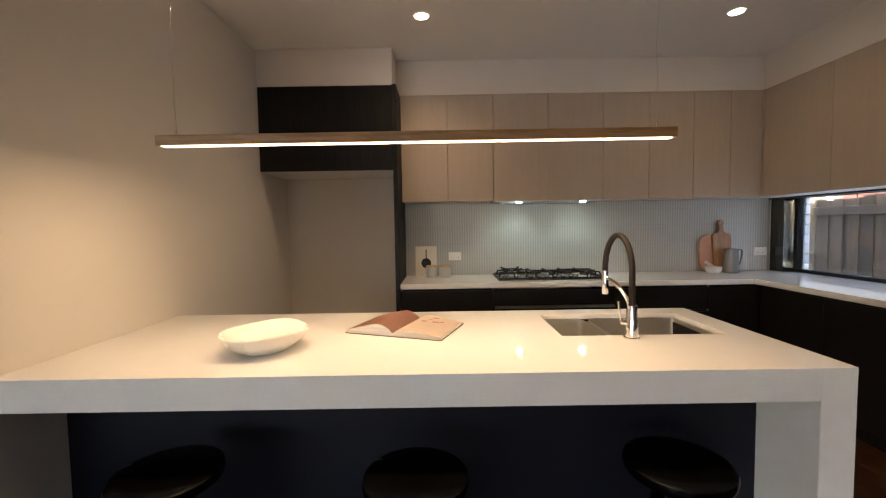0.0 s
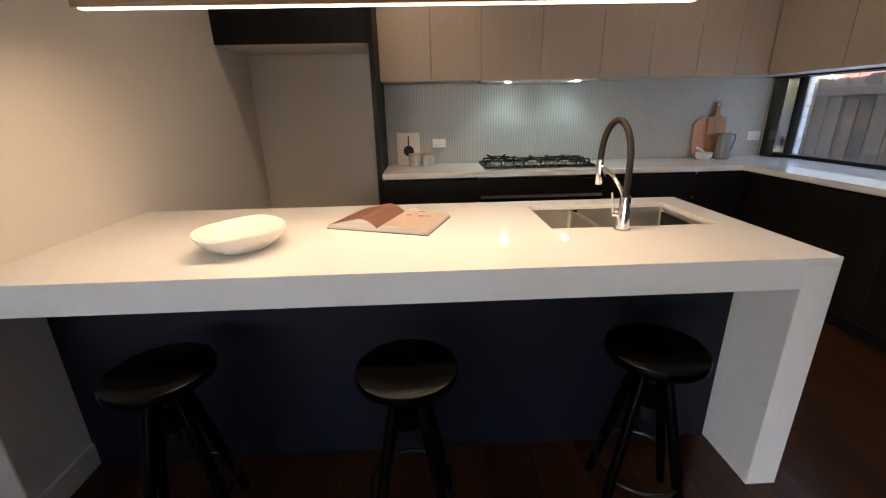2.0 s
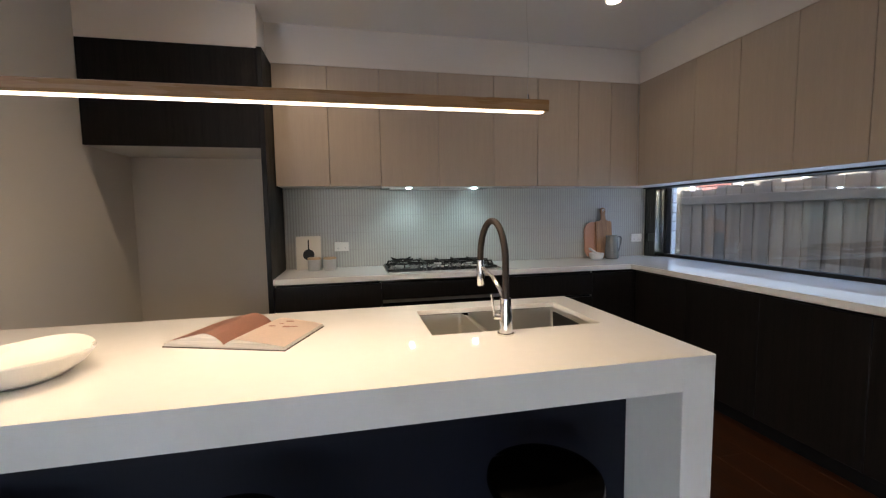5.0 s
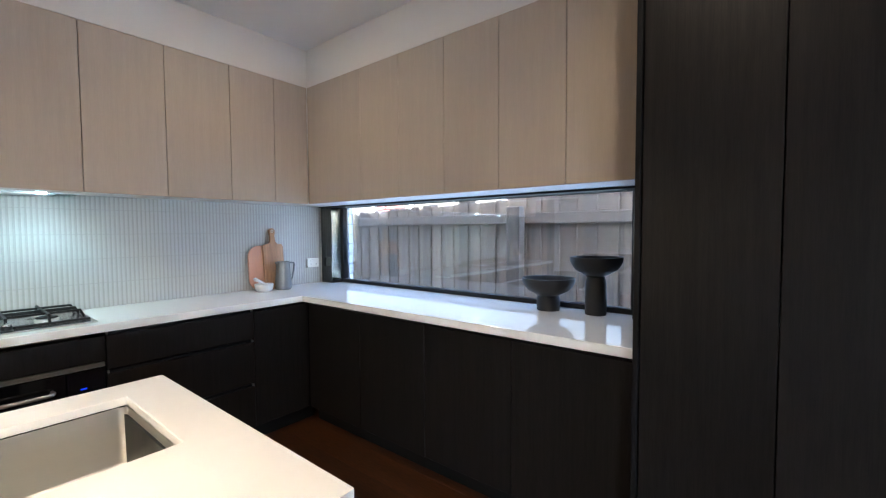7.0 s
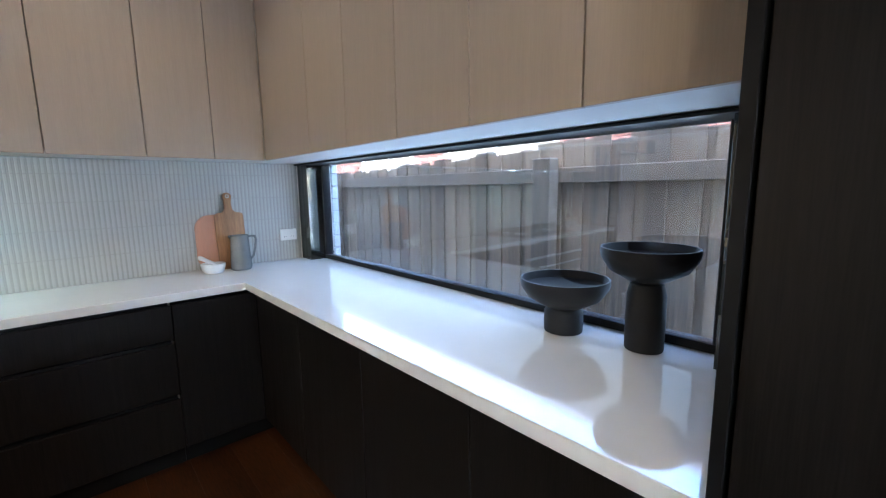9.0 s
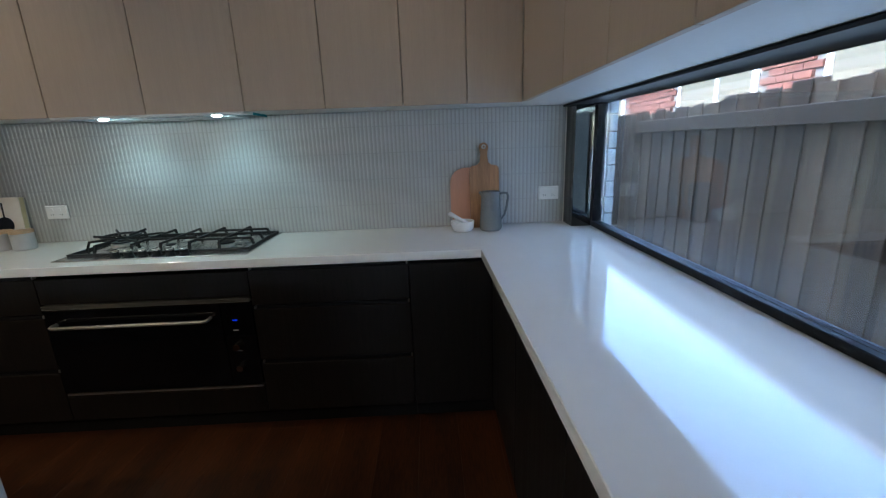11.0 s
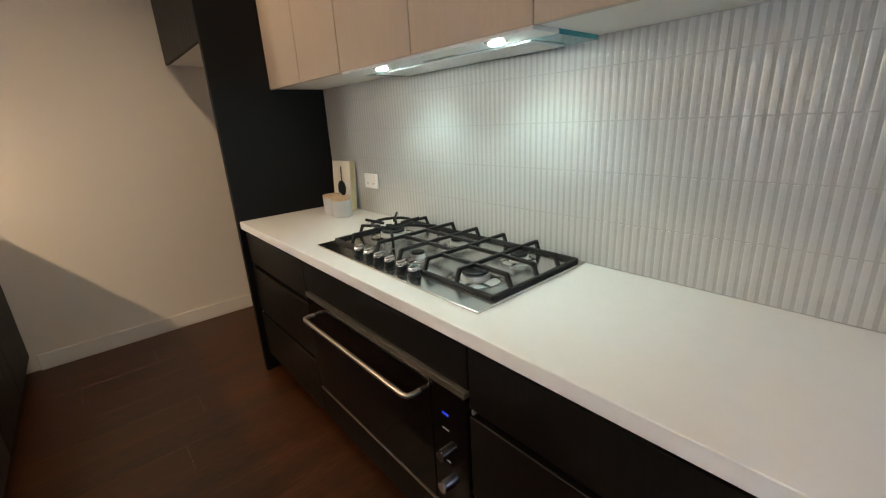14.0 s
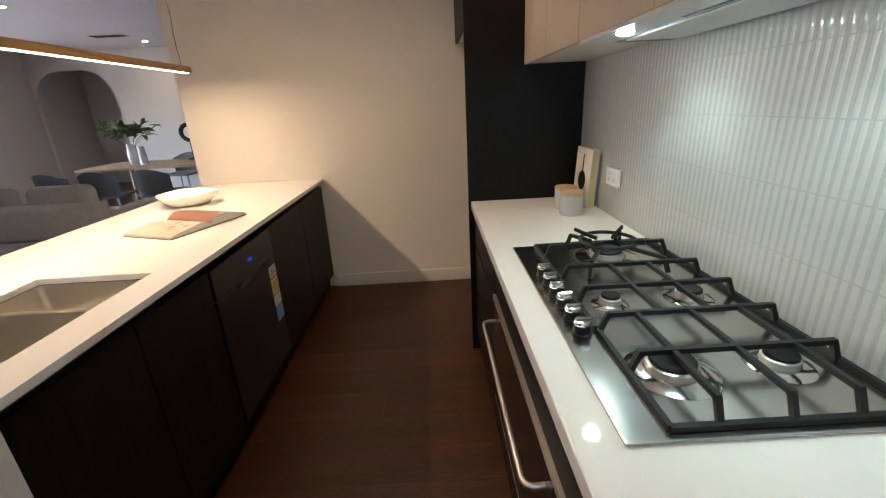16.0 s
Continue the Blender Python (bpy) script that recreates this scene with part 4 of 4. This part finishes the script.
# ---- long window ----
win = thing("window_1", XR + 0.02, 2.58, 0.90, "long low fixed window in a black frame", "window", kind="structure")
wbox(win, "sill_rail", BLACKMETAL, XR - 0.012, XR + 0.045, WY0 - 0.02, WY1 + 0.02, 0.901, 0.928, 0.002)
wbox(win, "head_rail", BLACKMETAL, XR - 0.012, XR + 0.045, WY0 - 0.02, WY1 + 0.02, 1.5505, 1.608, 0.002)
wbox(win, "jamb", BLACKMETAL, XR - 0.012, XR + 0.045, WY1 - 0.018, WY1 + 0.02, 0.9285, 1.5395, 0.002)
wbox(win, "jamb", BLACKMETAL, XR - 0.012, XR + 0.045, WY0 - 0.02, WY0 + 0.012, 0.9285, 1.5395, 0.002)
for x in (XR + 0.010, XR + 0.028):
    pn = wbox(win, "pane", PANE, x, x + 0.004, WY0 + 0.012, WY1 - 0.018, 0.9285, 1.5395)
    pn.visible_shadow = False
for a, b, lab in ((WY1 + 0.001, YB - 0.014, "smoked mirror nib beside the tiles"), (1.2375, WY0 - 0.021, "smoked mirror nib beside the pantry")):
    nb = bmesh.new()
    bm_box(nb, 3.122, XR - 0.0125, a, b, 0.9005, 1.5395, 0.0015)
    solid("mirror_nib", nb, MIRROR, lab, "mirror panel")
sbox("trim_window_head", WHITEPLASTIC, 3.121, XR - 0.013, 1.24, YB - 0.014, 1.609, 1.62, label="white board over the window head", category="trim")

wbox(win, "head_board", BLACKMETAL, 3.100, XR + 0.045, 1.2375, YB - 0.014, 1.5400, 1.5495, 0.001)

# ---- outside: side path, fence and the neighbour ----
GRASS = material("side_path_concrete", (0.22, 0.22, 0.21), 0.85, var=0.1, scale=2, fine=40, bump=0.3)
solid("ground", bm_box(bmesh.new(), -60, 60, -60, 60, -0.22, -0.12), GRASS, "grey concrete side path and yard", "ground", "structure")
PALING = material("weathered_paling", (0.114, 0.079, 0.049), 0.85, var=0.24, scale=3, stretch=(8, 8, 0.5), fine=9, bump=0.02, rnd=0.42)
fence = thing("paling_fence", 4.1, 3.0, -0.12, "weathered grey timber paling fence", "fence")
rng = random.Random(7)
pal = []
for k in range(4):
    pal.append(mesh_of(bm_box(bmesh.new(), -0.005, 0.005, -0.051 - 0.004 * (k % 2), 0.051, 0.0, 1.69 + 0.010 * k, 0.002), "paling", PALING))
y, k = -9.0, 0
while y < 11.0:
    ob = new("paling", pal[rng.randrange(4)])
    ob.parent = fence
    ob.matrix_basis = pose((0.009 if k % 2 else -0.002) + rng.uniform(-0.002, 0.002), y - 3.0, 0.0, rng.uniform(-0.4, 0.4), 0, rng.uniform(-2, 2)) @ Matrix.Diagonal((1, 1, 1 + min(max((3.4 - y) * 0.022, -0.025), 0.035), 1))
    y += rng.uniform(0.070, 0.080)
    k += 1
for z0, z1 in ((1.395, 1.482), (0.30, 0.39)):
    for a, b in ((-9.0, -4.0), (-4.0, 0.0), (0.0, 2.44), (2.44, 5.0), (5.0, 7.5), (7.5, 11.0)):
        wbox(fence, "rail", PALING, 4.045, 4.083, a, b - 0.003, z0, z1, 0.003)
for y in (-4.9, -2.4, 0.05, 2.50, 5.06, 7.55):
    wbox(fence, "post", PALING, 3.955, 4.044, y - 0.06, y + 0.06, -0.12, 1.535, 0.004)

BRICK = material("red_brick", (0.19, 0.07, 0.045), 0.85, var=0.12, scale=5, fine=60, bump=0.3, rnd=0.25)
MORTAR = material("pale_mortar", (0.20, 0.18, 0.155), 0.9, var=0.06, scale=10, fine=80, bump=0.2)
CREAM = material("cream_weatherboard", (0.17, 0.14, 0.09), 0.7, var=0.04, scale=3, fine=60, bump=0.1)
NX = 6.4
house = thing("neighbour_house", NX, 5.0, -0.12, "neighbouring brick house with cream cladding", "house")
wbox(house, "wall", MORTAR, NX + 0.02, NX + 0.25, -2.0, 18.0, -0.12, 2.86)
ROOF = material("grey_roof_metal", (0.16, 0.16, 0.17), 0.6, var=0.08, scale=4, fine=50, bump=0.1)
# unseen roof, its deep overhang shaped to shade the wall below
rf = bmesh.new()
bm_prism(rf, [(NX - 0.80, 2.72), (NX + 5.5, 3.90), (NX + 5.5, 4.0), (NX - 0.80, 2.82)], -2.3, 18.3, "y")
bmesh.ops.translate(rf, verts=rf.verts, vec=(-NX, -5.0, 0.12))
part("shade_roof", rf, ROOF, house)
PANELS = ((4.0, 4.93), (4.93, 5.87), (6.85, 7.53), (7.53, 8.42), (10.4, 12.2))
for a, b in PANELS:
    wbox(house, "cladding_panel", CREAM, NX - 0.012, NX + 0.019, a + 0.036, b - 0.036, 0.75, 2.855, 0.003)
    for y in (a, b) if (a, b) not in PANELS[1:4:2] else (b,):
        wbox(house, "white_trim", WHITEPLASTIC, NX - 0.03, NX + 0.0195, y - 0.035, y + 0.035, 0.7, 2.858, 0.003)
brick_me = mesh_of(bm_box(bmesh.new(), -0.02, 0.02, -0.112, 0.112, -0.035, 0.035, 0.004), "brick", BRICK)
rest = bmesh.new()
for row in range(20):
    z = 1.36 + 0.0835 * row
    if z > 2.80:
        break
    y = -0.5 + (0.117 if row % 2 else 0.0)
    while y < 14.0:
        if not any(a - 0.15 < y < b + 0.15 for a, b in PANELS):
            if 1.4 < z < 1.85 and y < 8:
                ob = new("brick", brick_me)
                ob.parent = house
                ob.matrix_basis = pose(rng.uniform(-0.002, 0.002), y - 5.0, z + 0.12)
            else:
                bm_box(rest, -0.02, 0.02, y - 5.0 - 0.112, y - 5.0 + 0.112, z + 0.12 - 0.035, z + 0.12 + 0.035)
        y += 0.234
rb = part("far_bricks", rest, BRICK, house)
tagged(rb, "further red bricks", kind="stuff")
# pale outer brick reveal beside the window
PALE = material("pale_painted_brick", (0.42, 0.41, 0.38), 0.75, var=0.05, scale=6, fine=70, bump=0.25)
rv = thing("window_reveal", XR + 0.2, WY1, 0.6, "pale painted brick reveal outside the window", "brickwork", kind="structure")
for k in range(15):
    z = 0.80 + 0.086 * k
    wbox(rv, "brick", PALE, XR + 0.0605, XR + 0.105, WY1 - 0.012 + 0.002 * (k % 2), WY1 + 0.22, z, z + 0.081, 0.003)
# unseen eave over the side path, added to darken the fence
EAVE = material("eave_lining", (0.62, 0.60, 0.57), 0.8, var=0.03, scale=3, fine=60, bump=0.05)
sbox("trim_shade_eave", EAVE, XR + 0.061, XR + 0.30, YS - 0.12, YB + 6.0, 2.62, 2.80, 0.004, "unseen white eave added to hold skylight off the fence", "eave")

# ---- living and dining room ----
GREYWALL = material("grey_shade_wall", (0.52, 0.52, 0.52), 0.8, var=0.012, scale=1.2, fine=150, bump=0.03)
# nib wall with a rounded arch between dining and entry
arch = bmesh.new()
ay0, ay1, az, ar = -4.55, -3.02, 2.36, 0.55
pts = [(YS, 0.0), (ay0, 0.0), (ay0, az - ar)]
for k in range(9):
    a = radians(180 - 90 * k / 8)
    pts.append((ay0 + ar + ar * math.cos(a), az - ar + ar * math.sin(a)))
for k in range(9):
    a = radians(90 - 90 * k / 8)
    pts.append((ay1 - ar + ar * math.cos(a), az - ar + ar * math.sin(a)))
pts += [(ay1, 0.0), (YD + 0.9, 0.0), (YD + 0.9, ZC), (YS, ZC)]
bm_prism(arch, pts, XW + 1.16, XW + 1.3, "x")
solid("wall_arch", arch, PLASTER, "white wall with a rounded arch opening", "wall", "structure")

OAKTABLE = material("table_oak", (0.46, 0.32, 0.19), 0.45, var=0.1, scale=4, stretch=(9, 0.7, 9), fine=30, bump=0.06)
SHELL = material("dark_grey_felt", (0.19, 0.19, 0.195), 0.85, var=0.08, scale=20, fine=160, bump=0.2)
LINEN = material("grey_linen", (0.34, 0.32, 0.30), 0.9, var=0.06, scale=18, fine=220, bump=0.3)
BLUEGREY = material("pale_blue_grey_legs", (0.42, 0.50, 0.60), 0.5, var=0.05, bump=0.05)
tb = thing("dining_table", -4.7, -1.0, 0, "pale oak dining table", "table")
part("tabletop", bm_box(bmesh.new(), -0.48, 0.48, -1.05, 1.05, 0.715, 0.75, 0.008, 2), OAKTABLE, tb)
for x in (-0.36, 0.36):
    for y in (-0.85, 0.85):
        part("leg", bm_tube(bmesh.new(), [(x * 0.85, y * 0.92, 0.714), (x * 1.1, y * 1.06, 0.0)], [0.036, 0.02], 14), OAKTABLE, tb, smooth=True)


def dining_chair():
    c = thing("dining_chair", -3.75, -0.55, 0, "dark grey dining chair with pale legs", "chair", "dining chairs")
    se = bmesh.new()
    bm_box(se, -0.22, 0.22, -0.23, 0.23, 0.43, 0.475, 0.02, 3)
    part("seat", se, SHELL, c, smooth=True)
    bm = bmesh.new()
    n = 14
    a, b = [], []
    for k in range(n + 1):
        t = radians(-70 + 140 * k / n)
        a.append(bm.verts.new((0.06 + 0.20 * math.cos(t), 0.24 * math.sin(t), 0.47)))
        b.append(bm.verts.new((0.09 + 0.20 * math.cos(t), 0.25 * math.sin(t), 0.80 - 0.10 * (math.sin(t)) ** 2)))
    for k in range(n):
        bm.faces.new((a[k], a[k + 1], b[k + 1], b[k]))
    bmesh.ops.solidify(bm, geom=bm.faces[:], thickness=0.022)
    part("backrest", bm, SHELL, c, smooth=True)
    for x in (-0.17, 0.17):
        for y in (-0.18, 0.18):
            part("leg", bm_tube(bmesh.new(), [(x, y, 0.43), (x * 1.2, y * 1.2, 0.0)], [0.017, 0.011], 10), BLUEGREY, c, smooth=True)
    return c


ch = dining_chair()
copy_thing(ch, pose(-3.72, -1.25, 0, 0, 0, 6))
copy_thing(ch, pose(-3.75, -1.85, 0, 0, 0, -4))
copy_thing(ch, pose(-5.65, -0.55, 0, 0, 0, 180))
copy_thing(ch, pose(-5.65, -1.35, 0, 0, 0, 176))
copy_thing(ch, pose(-4.72, 0.30, 0, 0, 0, 95))

VASE = material("clear_white_glass", (0.70, 0.71, 0.72), 0.2, var=0.03, bump=0.02)
LEAF = material("dark_green_leaf", (0.10, 0.14, 0.045), 0.5, var=0.2, scale=8, fine=60, bump=0.1, rnd=0.3)
va = thing("vase", -4.62, -1.42, 0.75, "white vase holding leafy green stems", "vase")
part("body", bm_lathe(bmesh.new(), [(0, 0), (0.06, 0), (0.075, 0.03), (0.08, 0.15), (0.06, 0.25), (0.062, 0.30), (0.057, 0.30), (0.052, 0.24), (0.06, 0.1), (0, 0.02)], 28), VASE, va, smooth=True)
part("body", bm_lathe(bmesh.new(), [(0, 0), (0.045, 0), (0.055, 0.02), (0.05, 0.20), (0.045, 0.27), (0.041, 0.27), (0.04, 0.1), (0, 0.02)], 24, (0.05, 0.17, 0)), VASE, va, smooth=True)
lr = random.Random(3)
for k in range(7):
    a = 2 * math.pi * k / 7 + 0.3
    tip = Vector((0.16 * math.cos(a), 0.34 * math.sin(a), 0.44 + 0.10 * lr.random()))
    part("stem", bm_tube(bmesh.new(), [(0, 0, 0.15), tuple(tip * 0.35 + Vector((0, 0, 0.17))), tuple(tip)], 0.004, 6), LEAF, va, smooth=True)
leaf_mes = []
for k in range(3):
    lf = bmesh.new()
    ou = [(0, 0), (0.022, 0.03), (0.03, 0.07), (0.02, 0.11), (0, 0.15), (-0.02, 0.11), (-0.03, 0.07), (-0.022, 0.03)]
    vs = [lf.verts.new((u, v, 0.012 * math.sin(v * 20) + abs(u) * 0.4)) for u, v in ou]
    md = [lf.verts.new((0, v, 0.012 * math.sin(v * 20))) for v in (0.05, 0.10)]
    for q in ((0, 1, 8), (1, 2, 8), (2, 9, 8), (2, 3, 9), (3, 4, 9), (4, 5, 9), (5, 6, 9), (6, 8, 9), (6, 7, 8), (7, 0, 8)):
        lf.faces.new([(vs + md)[i] for i in q])
    leaf_mes.append(mesh_of(lf, "leaf", LEAF))
for k in range(90):
    a = lr.uniform(0, 2 * math.pi)
    r = lr.uniform(0.25, 1.0)
    ob = new("leaf", leaf_mes[k % 3])
    ob.parent = va
    ob.matrix_basis = pose(0.18 * r * math.cos(a), 0.40 * r * math.sin(a), 0.36 + 0.20 * lr.random() + 0.05 * r, lr.uniform(-40, 60), lr.uniform(-40, 40), lr.uniform(0, 360)) @ Matrix.Scale(lr.uniform(0.8, 1.4), 4)
rg = thing("ring_ornament", -5.0, -0.72, 0.75, "black ring ornament on a small stand", "ornament")
part("ring", bm_tube(bmesh.new(), [(0, 0.12 * math.cos(2 * math.pi * k / 36), 0.42 + 0.12 * math.sin(2 * math.pi * k / 36)) for k in range(37)], 0.032, 12), BLACKCLAY, rg, smooth=True)
part("stand", bm_lathe(bmesh.new(), [(0, 0), (0.09, 0), (0.09, 0.02), (0.02, 0.03), (0.02, 0.27), (0, 0.28)], 24), BLACKCLAY, rg, smooth=True)

# sofa with its back to the kitchen
so = thing("sofa", -2.1, -0.65, 0, "grey linen sofa with loose cushions", "sofa")
part("seat_base", bm_box(bmesh.new(), -0.45, 0.42, -0.85, 0.85, 0.12, 0.40, 0.03, 3), LINEN, so, smooth=True)
part("backrest", bm_box(bmesh.new(), 0.28, 0.46, -0.85, 0.85, 0.405, 0.72, 0.05, 3), LINEN, so, smooth=True)
for y in (-0.76, 0.76):
    part("armrest", bm_box(bmesh.new(), -0.45, 0.275, y - 0.09, y + 0.09, 0.405, 0.60, 0.04, 3), LINEN, so, smooth=True)
for y in (-0.36, 0.36):
    part("cushion", bm_box(bmesh.new(), -0.44, 0.27, y - 0.31, y + 0.31, 0.405, 0.53, 0.04, 3), LINEN, so, smooth=True)
    part("back_cushion", bm_box(bmesh.new(), 0.08, 0.272, y - 0.28, y + 0.28, 0.535, 0.86, 0.07, 4), LINEN, so, smooth=True)
for x in (-0.38, 0.36):
    for y in (-0.75, 0.75):
        part("foot", bm_cyl(bmesh.new(), (x, y, 0), (x, y, 0.12), 0.018, 0.024, 14), STOOLWOOD, so)
vt = thing("ceiling_vent", -5.6, -1.95, ZC, "grey slotted ceiling air vent", "vent")
part("frame", bm_box(bmesh.new(), -0.10, 0.10, -0.28, 0.28, -0.008, -0.0005, 0.002), GREYWALL, vt)
for k in range(5):
    part("slat", bm_box(bmesh.new(), -0.08 + 0.035 * k, -0.062 + 0.035 * k, -0.26, 0.26, -0.0125, -0.0085), BLACKMETAL, vt)

# ---- tiles behind the bench ----
PITCH, ROWZ, TX0, TX1 = 0.0222, 0.1425, -0.181, 3.119
tiles = thing("tile_splashback", 1.5, YB, TOP, "pale glazed finger tiles in straight rows", "splashback", kind="structure")
wbox(tiles, "grout_bed", GROUT, TX0, TX1, YB - 0.006, YB - 0.0005, TOP + 0.001, 1.5525)


def finger(h):
    bm = bmesh.new()
    w, n = PITCH - 0.0032, 13
    a, b = [], []
    for k in range(n):
        u = -1 + 2 * k / (n - 1)
        d = -0.0012 - 0.0020 * (1 - abs(u) ** 3) ** 0.9
        a.append(bm.verts.new((u * w / 2, d + 0.0025, 0.0)))
        b.append(bm.verts.new((u * w / 2, d + 0.0025, h)))
    for k in range(n - 1):
        bm.faces.new((a[k], a[k + 1], b[k + 1], b[k]))
    c0, c1 = bm.verts.new((-w / 2, 0, 0)), bm.verts.new((w / 2, 0, 0))
    e0, e1 = bm.verts.new((-w / 2, 0, h)), bm.verts.new((w / 2, 0, h))
    bm.faces.new((c0, a[0], b[0], e0))
    bm.faces.new((a[-1], c1, e1, b[-1]))
    bm.faces.new([e0] + b + [e1])
    bm.faces.new(([c0] + a + [c1])[::-1])
    return bm


ROWS = [(TOP + 0.004 + ROWZ * k, min(ROWZ - 0.003, 1.5515 - (TOP + 0.004 + ROWZ * k))) for k in range(5)]
finger_me = {}
for z, h in ROWS:
    finger_me.setdefault(round(h, 4), mesh_of(finger(h), "tile", TILE, True))
stuff_v, stuff_f = [], []
nx = int((TX1 - TX0) / PITCH)
made = 0
for z, h in ROWS:
    me = finger_me[round(h, 4)]
    for k in range(nx):
        x = TX0 + 0.0115 + PITCH * k
        if 0.90 < x < 2.20 and made < 300:
            ob = new("tile", me)
            ob.parent = tiles
            ob.matrix_basis = pose(x - 1.5, -0.006, z - TOP)
            made += 1
        else:
            o = len(stuff_v)
            stuff_v += [(v.co.x + x - 1.5, v.co.y - 0.006, v.co.z + z - TOP) for v in me.vertices]
            stuff_f += [tuple(i + o for i in p.vertices) for p in me.polygons]
sm = bpy.data.meshes.new("further_tiles")
sm.from_pydata(stuff_v, [], stuff_f)
sm.materials.append(TILE)
for p in sm.polygons:
    p.use_smooth = True
sm.set_sharp_from_angle(angle=radians(35))
ft = new("further_tiles", sm)
ft.parent = tiles
tagged(ft, "further pale finger tiles", kind="stuff")

# ---- floor boards ----
floor = thing("floor", 0, 0, 0, "dark brown timber board floor", "floor", kind="structure")
wbox(floor, "subfloor", DARKSIDE, XW, XR, YS, YB, -0.11, -0.012)
BW = 0.19
plank_me = {}
fr_ = random.Random(11)
x = XW
while x < XR - 0.01:
    w = min(BW, XR - x)
    y = YS - fr_.uniform(0.0, 1.6)
    while y < YB:
        y1 = min(y + 1.9, YB)
        y0 = max(y, YS)
        if y1 - y0 > 0.05:
            key = (round(w, 3), round(y1 - y0, 2))
            if key not in plank_me:
                plank_me[key] = mesh_of(bm_box(bmesh.new(), 0.0002, w - 0.0002, 0.0002, y1 - y0 - 0.0002, -0.012, 0.0, 0.0005), "floor_board", WOOD)
            ob = new("floor_board", plank_me[key])
            ob.parent = floor
            ob.location = (x, y0, fr_.uniform(-0.0004, 0.0))
        y += 1.9
    x += BW
